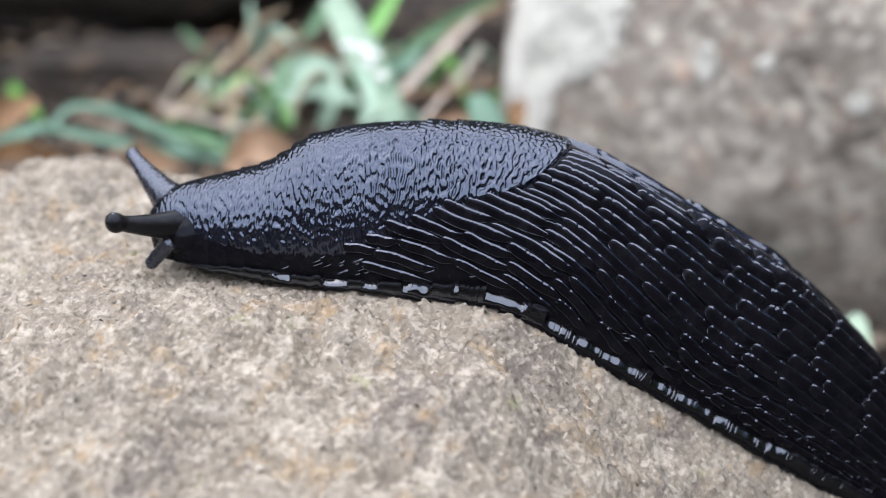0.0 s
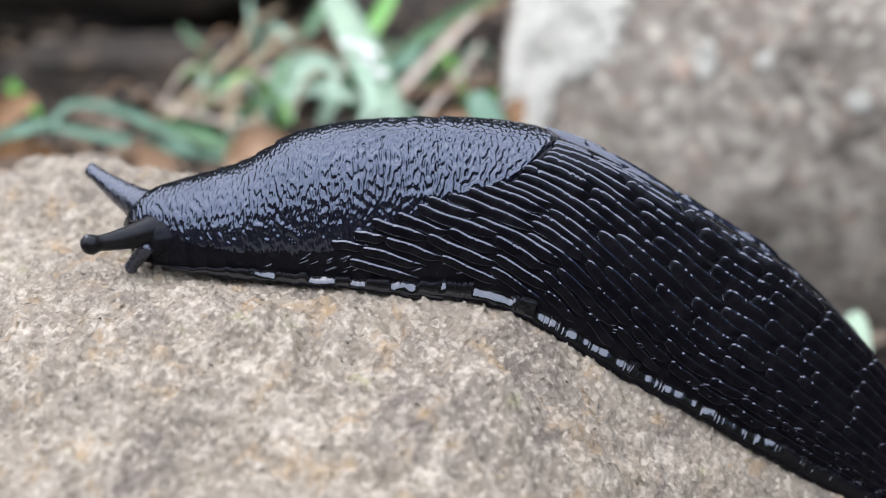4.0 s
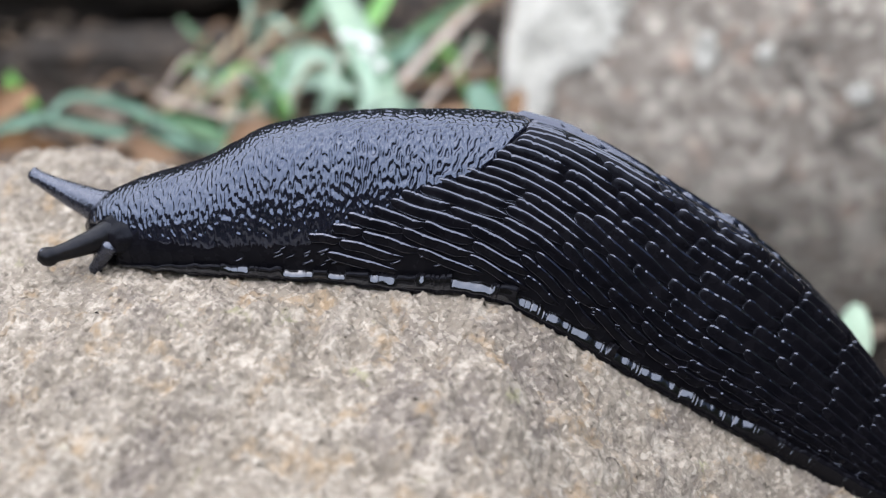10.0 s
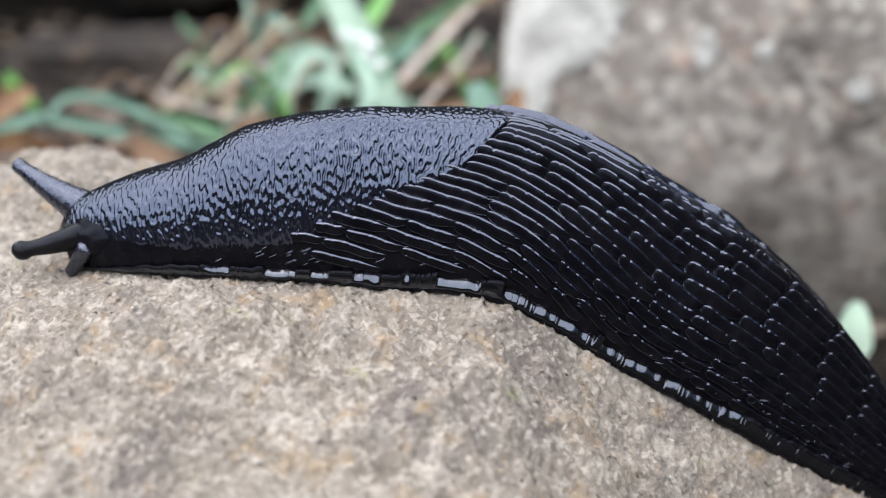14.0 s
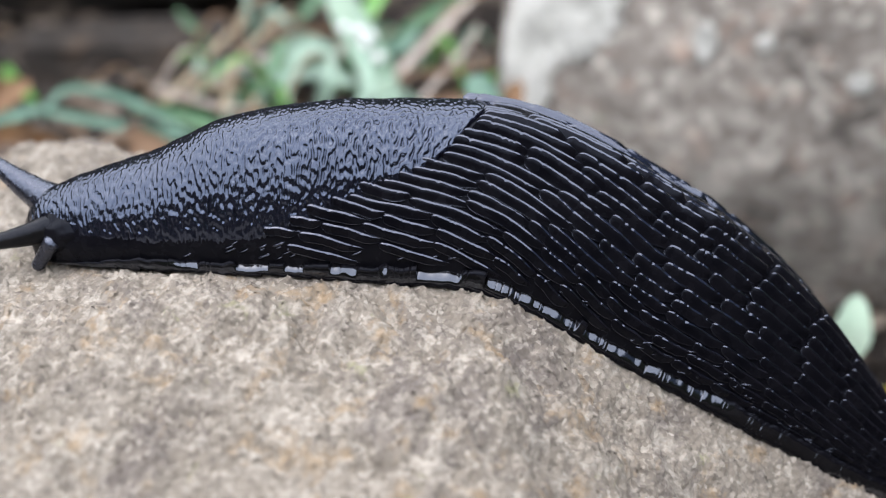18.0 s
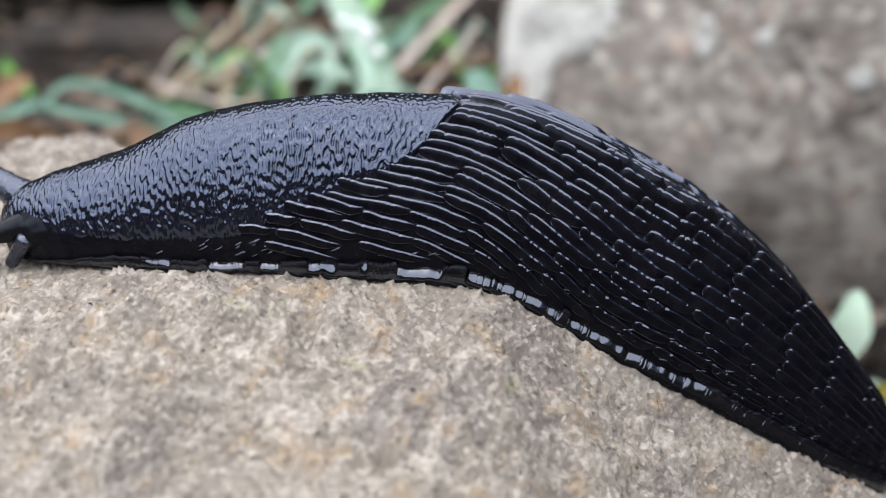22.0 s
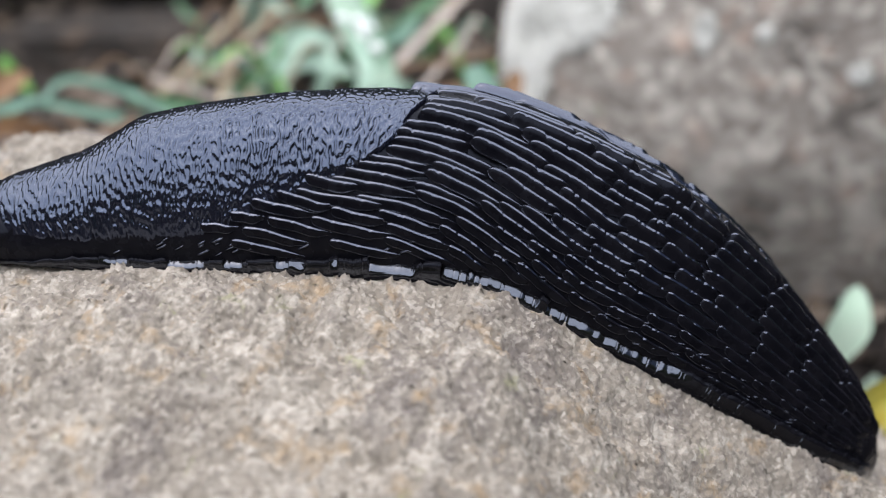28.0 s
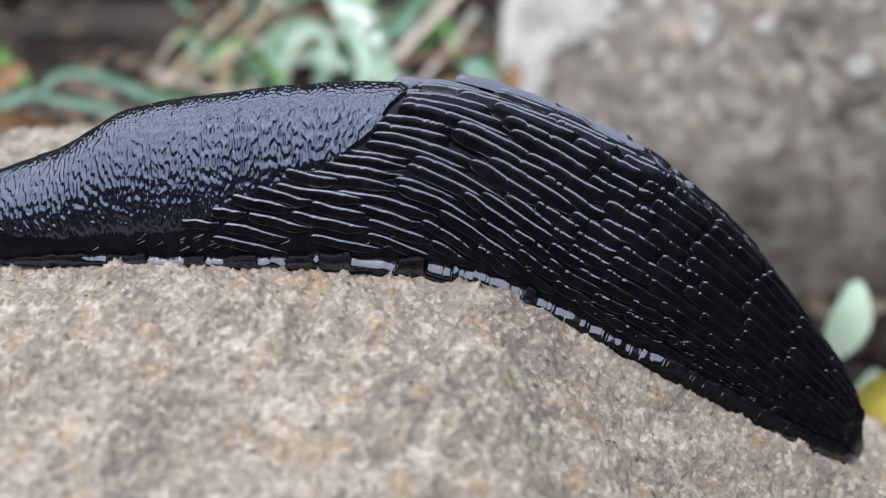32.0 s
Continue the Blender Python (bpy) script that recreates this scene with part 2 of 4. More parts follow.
FEELER = feeler_material()
ROCK = stone_material("tan_granular_stone", (0.53, 0.48, 0.415), (0.255, 0.222, 0.183), (0.145, 0.124, 0.112), (0.36, 0.25, 0.14), 1900, 75, (0.28, 0.29, 0.12), bump=0.95)
GREY = stone_material("grey_lichened_stone", (0.66, 0.62, 0.55), (0.27, 0.24, 0.212), (0.10, 0.088, 0.078), (0.52, 0.36, 0.28), 400, 42, (0.36, 0.44, 0.31), mottle=1.0)
# near-black tones: the shade round the rear boulder is put into its colour
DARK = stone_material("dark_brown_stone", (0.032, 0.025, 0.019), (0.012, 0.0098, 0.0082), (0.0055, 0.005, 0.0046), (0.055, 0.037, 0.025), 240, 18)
BROWN = stone_material("brown_earthy_stone", (0.060, 0.044, 0.031), (0.016, 0.0122, 0.0094), (0.007, 0.0058, 0.005), (0.075, 0.047, 0.028), 240, 26)
SOIL = soil_material()
GREENS = {"teal": leaf_material("blue_green_blade", (0.075, 0.165, 0.115), (0.145, 0.265, 0.195)),
          "mint": leaf_material("pale_mint_blade", (0.20, 0.315, 0.235), (0.33, 0.45, 0.36)),
          "green": leaf_material("dark_green_blade", (0.039, 0.109, 0.0468), (0.0702, 0.172, 0.0702)),
          "bright": leaf_material("fresh_green_blade", (0.101, 0.281, 0.0546), (0.156, 0.359, 0.078)),
          "dewy": leaf_material("pale_dewy_leaf", (0.17, 0.27, 0.19), (0.25, 0.35, 0.26), 0.3)}
STRAWS = {"": leaf_material("dry_straw", (0.265, 0.211, 0.133), (0.359, 0.296, 0.203), 0.6),
          "brown": leaf_material("brown_straw", (0.172, 0.101, 0.0546), (0.265, 0.172, 0.0936), 0.6),
          "pale": leaf_material("bleached_straw", (0.39, 0.335, 0.289), (0.484, 0.429, 0.374), 0.6)}
YELLOW = leaf_material("yellowing_leaf", (0.351, 0.281, 0.039), (0.281, 0.296, 0.0624), 0.3)
FRESH = leaf_material("pale_fresh_leaf", (0.44, 0.60, 0.46), (0.56, 0.69, 0.56), 0.3)
DEAD = leaf_material("dead_tan_leaf", (0.328, 0.203, 0.125), (0.429, 0.296, 0.203), 0.6)
ORANGE = leaf_material("dead_orange_leaf", (0.156, 0.078, 0.0312), (0.234, 0.133, 0.0624), 0.6)
LICHEN = stone_material("pale_crusty_lichen", (0.72, 0.72, 0.68), (0.57, 0.57, 0.53), (0.42, 0.42, 0.38), (0.50, 0.51, 0.45), 400, 120)


def litter_material():
    m = Mat("mixed_leaf_litter")
    r = m.node("ShaderNodeNewGeometry").outputs["Random Per Island"]
    c = m.ramp(r, (0.0, (0.03, 0.02, 0.013)), (0.3, (0.08, 0.05, 0.03)), (0.55, (0.15, 0.11, 0.075)), (0.8, (0.24, 0.20, 0.16)), (1.0, (0.06, 0.04, 0.025)))
    return m.set(color=m.mix(m.ramp(m.noise(400), (0.4, 0.0), (0.7, 0.5)), c, (0.06, 0.04, 0.028)), rough=0.75)


def dew_glint_material():
    m = Mat("white_dew_glint")
    # near-white and barely see-through: the glint is put into the colour
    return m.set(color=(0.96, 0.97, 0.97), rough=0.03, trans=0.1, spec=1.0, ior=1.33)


LITTER, DEW_GLINT = litter_material(), dew_glint_material()


def blocker_material():
    m = Mat("dark_blocker")
    c = m.ramp(m.noise(3, 8, 0.7), (0.35, (0.012, 0.018, 0.01)), (0.65, (0.04, 0.06, 0.025)))
    return m.set(color=c, rough=0.9, spec=0.2, normal=m.bump(m.noise(6, 6), 1.0, 0.1))


BLOCKER = blocker_material()

# ---- the line along which the slug creeps, on top of the rock ----
TRAIL = [(-0.0960, 0, -0.0066), (-0.0830, 0, -0.0052), (-0.0715, 0, -0.0040), (-0.0598, 0, -0.0031), (-0.0500, 0, -0.0020), (-0.0371, 0, -0.0007), (-0.0308, 0, -0.0006), (-0.0212, 0, -0.0005),
         (-0.0142, 0, -0.0007), (-0.0092, 0, -0.0011), (-0.0054, 0, -0.0015), (-0.0015, 0, -0.0016), (0.0029, 0, -0.0020), (0.0074, 0, -0.0033),
         (0.0140, 0, -0.0071), (0.0208, 0, -0.0115), (0.0277, 0, -0.0155), (0.0348, 0, -0.0199), (0.0421, 0, -0.0244), (0.0500, 0, -0.0293), (0.0580, 0, -0.0343), (0.0680, 0, -0.0412), (0.0850, 0, -0.0545)]
TRAIL_L, TRAIL_P = smooth_curve(TRAIL, 460)
for _ in range(6):
    TRAIL_P[1:-1] = 0.25 * TRAIL_P[:-2] + 0.5 * TRAIL_P[1:-1] + 0.25 * TRAIL_P[2:]
HEAD_AT = float(np.interp(-0.03885, TRAIL_P[:, 0], TRAIL_L))  # where the head is at 13 s


def on_trail(l):
    return np.stack([np.interp(l, TRAIL_L, TRAIL_P[:, k]) for k in range(3)], -1)


def trail_frames(l):
    """Origin, tailward, far and up axes at lengths l along the trail."""
    l = np.atleast_1d(l)
    t = on_trail(l + 0.011) - on_trail(l - 0.011)
    t /= np.linalg.norm(t, axis=-1, keepdims=True)
    b = np.cross([0, 0, 1.0], t)
    b /= np.linalg.norm(b, axis=-1, keepdims=True)
    return on_trail(l), t, b, np.cross(t, b)


# ---- ground ----
ROUGH = Field(0.2, 1024, 0.0011, 0.012, 1.0, seed=3)
CRUMB = Field(0.2, 1024, 0.0005, 0.0013, 0.0, seed=5)
LUMP = Field(0.6, 512, 0.01, 0.1, 1.2, seed=7)


def ground_z(x, y):
    r = np.hypot(x, y)
    near = 1 - smoothstep(0.3, 0.46, r)
    return -0.033 - 0.052 * smoothstep(0.02, 0.085, x) * near + (0.0035 * LUMP(x, y) + 0.0006 * ROUGH(x, y)) * near


def stretched(core, n, far, m):
    """Even steps out to core, then ever longer ones out to far."""
    a = np.linspace(-core, core, n)
    b = core + (far - core) * np.linspace(0, 1, m + 1)[1:] ** 4
    return np.r_[-b[::-1], a, b]


gx, gy = np.meshgrid(stretched(0.35, 240, 400.0, 26), stretched(0.35, 240, 400.0, 26) + 0.12, indexing="ij")
ground = part("ground", sheet("ground", np.stack([gx, gy, ground_z(gx, gy)], -1)), SOIL)
tagged(ground, "dark damp soil between the stones", "ground", kind="structure")


# ---- an unseen dark ring, added to block low sky light and darken reflections ----
def blocker_ring():
    n = 160
    rows = []
    for r, h in ((6.0, -0.1), (5.7, 1.0), (5.8, 2.2), (6.0, 4.0), (6.4, 5.2), (7.2, 4.0), (7.4, -0.1)):
        a = np.linspace(0, 2 * np.pi, n + 1)
        w = 1 + 0.05 * np.sin(a * 17) + 0.04 * np.sin(a * 29 + 1)
        w[-1] = w[0]
        # lower on the near left, so that most sky light enters there
        tall = 0.40 + 0.375 * (1 + np.cos(a - radians(50)))
        rows.append(np.stack([r * w * 1.4 * np.cos(a) + 1.7, r * w * np.sin(a) + 1.0, h * tall * (w + 0.5 * (w - 1) * (h > 2))], -1))
    return tagged(part("backdrop", sheet("backdrop", np.array(rows)), BLOCKER), "unseen dark ring added to block low sky light", "hedge", kind="structure")


blocker_ring()


# ---- the rock under the slug ----
def rock_z(x, y):
    on = TRAIL_P[:, 1] < 0.001
    crest = np.interp(x, np.r_[-0.2, TRAIL_P[on, 0], 0.12], np.r_[-0.03, TRAIL_P[on, 2], -0.09])
    d = np.maximum(0, -0.0085 - y)
    front = (0.2 + 1.15 * smoothstep(0.0, 0.055, x)) * d + 4.5 * d**2
    left = smoothstep(-0.02, -0.055, x)
    rise = (0.0012 + 0.0023 * left) * smoothstep(0.006, 0.032, y)
    e = np.maximum(0, y - (0.018 + 0.016 * left))
    behind = 30 * e**2 + 0.5 * e
    return crest - front + rise - behind


def rock():
    xs = np.r_[np.linspace(-0.19, -0.08, 60), np.arange(-0.0797, 0.0745, 0.00027), np.linspace(0.0748, 0.12, 40)]
    ys = np.r_[np.linspace(-0.078, -0.043, 34), np.arange(-0.0427, 0.05, 0.00028), np.linspace(0.0505, 0.075, 24)]
    x, y = np.meshgrid(xs, ys, indexing="ij")
    z = rock_z(x, y)
    calm = np.exp(-((y / 0.0125) ** 4)) * smoothstep(0.09, 0.075, x)
    r = ROUGH(x, y)
    z = z + (0.00026 - 0.0001 * calm) * r + (0.00014 + 0.00008 * calm) * np.abs(CRUMB(x, y)) * (1 + 0.5 * r) - 0.0005 * smoothstep(1.5, 2.6, -ROUGH(x + 0.05, y * 1.3 + 0.03)) * (1 - 0.7 * calm)
    z -= 0.0008 * calm * smoothstep(0.01, -0.02, x)
    z += 0.0008 * LUMP(x * 2.2 + 0.1, y * 2.2) * (1 - calm)
    x = x + 0.00014 * CRUMB(x + 0.07, y)
    y = y + 0.00017 * CRUMB(x, y + 0.09)
    # walls down into the soil
    low = -0.13
    for ring in (np.s_[0, :], np.s_[-1, :], np.s_[:, 0], np.s_[:, -1]):
        z[ring] = low
    return tagged(part("rock", sheet("rock", np.stack([x, y, np.maximum(z, low)], -1)), ROCK),
                  "tan-grey granular rock with a sloping crest, lying in damp soil", "rock")


rock_slab = rock()


# ---- boulders and stones behind ----
def stone(name, centre, radii, material, label, seed, rough=0.10, square=0.75, turn=0.0, res=72, category="rock", undercut=0.0):
    """A rounded, uneven stone with flattened faces."""
    u, v = np.meshgrid(np.linspace(0, 2 * np.pi, 2 * res, endpoint=False), np.linspace(0.02, np.pi - 0.02, res))
    d = np.stack([np.cos(u) * np.sin(v), np.sin(u) * np.sin(v), np.cos(v)], -1)
    p = np.sign(d) * np.abs(d) ** square
    bumps = np.zeros(u.shape)
    for k in range(res):
        for j in range(2 * res):
            q = Vector(d[k, j])
            bumps[k, j] = noise.fractal(q * 1.7 + Vector((seed, 0, 0)), 0.8, 2.1, 6) + 0.16 * noise.fractal(q * 9 + Vector((0, seed, 0)), 0.7, 2.2, 6)
    p = p * (1 + rough * bumps[..., None]) * np.array(radii)
    p[..., 1] *= 1 + undercut * np.minimum(0, p[..., 2] / radii[2] - 0.08)
    c, s = math.cos(radians(turn)), math.sin(radians(turn))
    p = p @ np.array([[c, s, 0], [-s, c, 0], [0, 0, 1]])
    n, m = u.shape
    verts = list(p.reshape(-1, 3)) + [p[0].mean(0), p[-1].mean(0)]
    faces = flip(grid_faces(n, m, True))
    faces += [((j + 1) % m, j, n * m) for j in range(m)] + [((n - 1) * m + j, (n - 1) * m + (j + 1) % m, n * m + 1) for j in range(m)]
    ob = part(name, mesh_from(name, verts, flip(faces)), material)
    ob.location = centre
    return tagged(ob, label, category)


boulder = stone("boulder", (0.1325, 0.202, -0.045), (0.112, 0.075, 0.095), GREY, "large rough grey boulder with pale lichen blotches", 4.2, 0.035, 0.55, -8, 210, undercut=0.5)
stone("boulder", (-0.165, 0.345, 0.022), (0.125, 0.06, 0.062), DARK, "dark boulder behind the grass, shade put into its colour", 9.1, 0.08, 0.7, 12)
stone("stone", (-0.098, 0.245, -0.034), (0.062, 0.03, 0.016), BROWN, "low brown stone coated with earth", 2.7, 0.1, 0.8, -6)


def crust(ob, lobes, label):
    """A thin raised crust on the face of a stone, within ragged round lobes (x, z, radius x, radius z)."""
    tree = BVHTree.FromPolygons([v.co for v in ob.data.vertices], [tuple(f.vertices) for f in ob.data.polygons])
    at, step = Vector(ob.location), 0.0005
    x0, x1 = min(q[0] - 1.6 * q[2] for q in lobes), max(q[0] + 1.6 * q[2] for q in lobes)
    z0, z1 = min(q[1] - 1.6 * q[3] for q in lobes), max(q[1] + 1.6 * q[3] for q in lobes)
    n, m = int((x1 - x0) / step) + 1, int((z1 - z0) / step) + 1
    index, verts, faces = {}, [], []
    for i in range(n):
        for j in range(m):
            x, z = x0 + i * step, z0 + j * step
            wob = 1 + 0.25 * noise.noise(Vector((x, 0, z)) * 130) + 0.3 * noise.noise(Vector((x, 5, z)) * 380) + 0.15 * noise.noise(Vector((x, 9, z)) * 900)
            deep = max(wob - ((x - a) / c) ** 2 - ((z - b) / d) ** 2 for a, b, c, d in lobes)
            if deep < 0:
                continue
            hit = tree.ray_cast(Vector((x, -1, z)) - at, Vector((0, 1, 0)))[0]
            if hit is not None:
                index[i, j] = len(verts)
                verts.append(hit + Vector((0, -1, 0)) * (0.0002 + 0.0009 * min(1, deep * 4) + 0.0003 * noise.noise(Vector((x, 0, z)) * 600)))
    for i, j in index:
        q = [index.get(k) for k in ((i, j), (i + 1, j), (i + 1, j + 1), (i, j + 1))]
        if None not in q:
            faces.append(q)
    return part("lichen", mesh_from("lichen", verts, faces), LICHEN, ob, label)


crust(boulder, [(0.0290, 0.005, 0.0165, 0.0180), (0.0232, -0.016, 0.0065, 0.015)], "round patch of pale crusty lichen")
crust(boulder, [(0.0645, -0.004, 0.0028, 0.0052), (0.0775, -0.0035, 0.0025, 0.0025), (0.1, -0.012, 0.003, 0.003)], "small white lichen spots")

# ---- the slug ----
LENGTH, START = 0.112, -0.0044
AT = [START, -0.002, 0.002, 0.009, 0.016, 0.022, 0.030, 0.042, 0.055, 0.068, 0.078, 0.0855, 0.0955, 0.102, 0.108, LENGTH]
TALL = [0.0058, 0.0074, 0.0088, 0.0109, 0.0148, 0.0163, 0.0176, 0.0182, 0.0188, 0.0189, 0.0175, 0.0157, 0.0123, 0.0099, 0.0068, 0.0028]
WIDE = [0.0024, 0.0048, 0.0068, 0.0082, 0.0093, 0.0099, 0.0105, 0.0110, 0.0113, 0.0113, 0.0110, 0.0105, 0.0095, 0.0083, 0.0064, 0.0026]
ASIDE = 0.17  # the body lies a little beyond the line of its near foot edge
_g = np.linspace(START, LENGTH, 600)


def _soft(values):
    v = np.interp(_g, AT, values)
    for _ in range(40):
        v[1:-1] = 0.25 * v[:-2] + 0.5 * v[1:-1] + 0.25 * v[2:]
    return v


TALL_S, WIDE_S = _soft(TALL), _soft(WIDE)


def body_point(s, phi, lift=0.0):
    """A point of the skin at 13 s: s from head to tail, phi from the near foot edge over the back to the far one."""
    s, phi, lift = np.broadcast_arrays(np.asarray(s, float), np.asarray(phi, float), np.asarray(lift, float))
    o, t, b, n = trail_frames((HEAD_AT + s).ravel())
    h, w = np.interp(s.ravel(), _g, TALL_S), np.interp(s.ravel(), _g, WIDE_S)
    cp, sp = np.cos(phi.ravel()), np.clip(np.sin(phi.ravel()), 0, 1)
    y, z = -np.sign(cp) * np.abs(cp) ** 0.9, sp ** 0.9
    y = y * (1.02 - 0.08 * np.exp(-((z / 0.2) ** 2)))
    ny, nz = y / w, z / h
    q = np.hypot(ny, nz) + 1e-9
    y, z = w * (y + ASIDE) + lift.ravel() * ny / q, h * z + lift.ravel() * nz / q
    return (o + b * y[:, None] + n * z[:, None]).reshape(s.shape + (3,))


# how far each place on the body has crept by each time, and how it rises (mm)
CREEP_T = (0, 3, 6, 9, 12, 13, 14, 17, 20, 23, 25, 28, 32)
CREEP_S = (0.0, 0.0157, 0.026, 0.036, 0.045, 0.050, 0.059, 0.0675, 0.075)
CREEP = ((-9.0, -7.2, -4.6, -2.6, -0.8, 0, 0.9, 3.9, 5.9, 8.1, 9.5, 11.5, 13.7),
         (-5.8, -4.6, -3.4, -1.9, -0.5, 0, 0.6, 3.1, 5.0, 7.6, 9.3, 11.4, 13.5),
         (-4.6, -3.7, -2.6, -1.6, -0.4, 0, 0.6, 2.6, 4.3, 6.2, 7.4, 9.2, 11.0),
         (-4.6, -3.6, -2.5, -1.3, -0.4, 0, 0.5, 2.2, 3.6, 5.2, 6.1, 7.7, 9.6),
         (-4.6, -3.6, -2.6, -1.4, -0.4, 0, 0.45, 1.9, 3.3, 4.9, 5.7, 7.0, 8.7),
         (-5.1, -4.0, -2.8, -1.5, -0.4, 0, 0.45, 1.8, 3.3, 4.7, 5.5, 6.7, 8.3),
         (-6.3, -5.1, -3.5, -1.95, -0.5, 0, 0.55, 2.3, 3.95, 5.5, 6.4, 7.7, 9.3),
         (-6.5, -5.1, -3.5, -2.0, -0.5, 0, 0.6, 2.6, 4.5, 6.4, 7.4, 8.9, 10.8),
         (-6.4, -5.2, -3.6, -1.9, -0.5, 0, 0.6, 2.6, 4.4, 6.3, 7.5, 9.3, 11.6))
RISE_T = (0, 6, 13, 20, 25, 32)
RISE_S = (0.0, 0.015, 0.030, 0.044, 0.057, 0.075)
RISE = ((1.4, 0.6, 0, 0.5, 0.5, 0.2), (0.1, 0.2, 0, -0.2, -0.5, -0.6), (0.2, 0.2, 0, -0.2, -0.5, -0.8),
        (0.0, 0.1, 0, 0.0, -0.3, -0.4), (0.3, 0.2, 0, -0.3, -0.7, -1.0), (0.1, 0.1, 0, 0.0, -0.1, -0.3))


def crept(s, t):
    return np.interp(s, CREEP_S, [np.interp(t, CREEP_T, r) for r in CREEP]) / 1000


def risen(s, t):
    return np.interp(s, RISE_S, [np.interp(t, RISE_T, r) for r in RISE]) / 1000


def body_pose(s, t):
    """Where the slice of the body at s sits at t seconds."""
    o, a, b, n = [k[0] for k in trail_frames(HEAD_AT + s - crept(s, t))]
    o = o + n * risen(s, t)
    a = a + n * (risen(s + 0.003, t) - risen(s - 0.003, t)) / 0.006
    a = a / np.linalg.norm(a)
    n = np.cross(a, b)
    return Matrix(((a[0], b[0], n[0], o[0]), (a[1], b[1], n[1], o[1]), (a[2], b[2], n[2], o[2]), (0, 0, 0, 1)))


def slug_pose(t):
    return Matrix.Translation(body_pose(0.045, t).translation)


def into(m, p):
    """Points p (n x 3) in the space of the pose m."""
    q = np.array(m.inverted())
    return np.asarray(p).reshape(-1, 3) @ q[:3, :3].T + q[:3, 3]


# edge of the mantle: lowest phi at each s
MANTLE_END = 0.0430
MANTLE_S = [START, -0.002, 0.003, 0.010, 0.018, 0.0225, 0.0262, 0.0294, 0.0328, 0.0350, 0.0380, 0.0401, 0.0415, 0.0424, 0.0428, MANTLE_END]
MANTLE_PHI = [0.85, 0.60, 0.32, 0.19, 0.16, 0.20, 0.32, 0.43, 0.54, 0.61, 0.73, 0.92, 1.18, 1.38, 1.5, 1.57]
WORM = Field(0.064, 1024, 0.00050, 0.00062, 0.0, (1.0, 3.2), seed=11)
WORM2 = Field(0.064, 1024, 0.00040, 0.00052, 0.0, (1.0, 2.0), seed=12)
CREASE = Field(0.064, 512, 0.0012, 0.003, 0.5, (1.3, 0.8), seed=14)
ARC_P = np.linspace(0, np.pi, 400)
ARC_L = np.r_[0, np.cumsum(np.hypot(0.5 * np.sin(ARC_P[1:]), np.cos(ARC_P[1:])) * (ARC_P[1] - ARC_P[0]))]
SLICES = 44
STEP = (LENGTH - START) / SLICES
slug = new("slug")
slug.matrix_basis = slug_pose(0)
tagged(slug, "large glossy black slug with a ridged back creeping over the rock", "slug")
segments = []


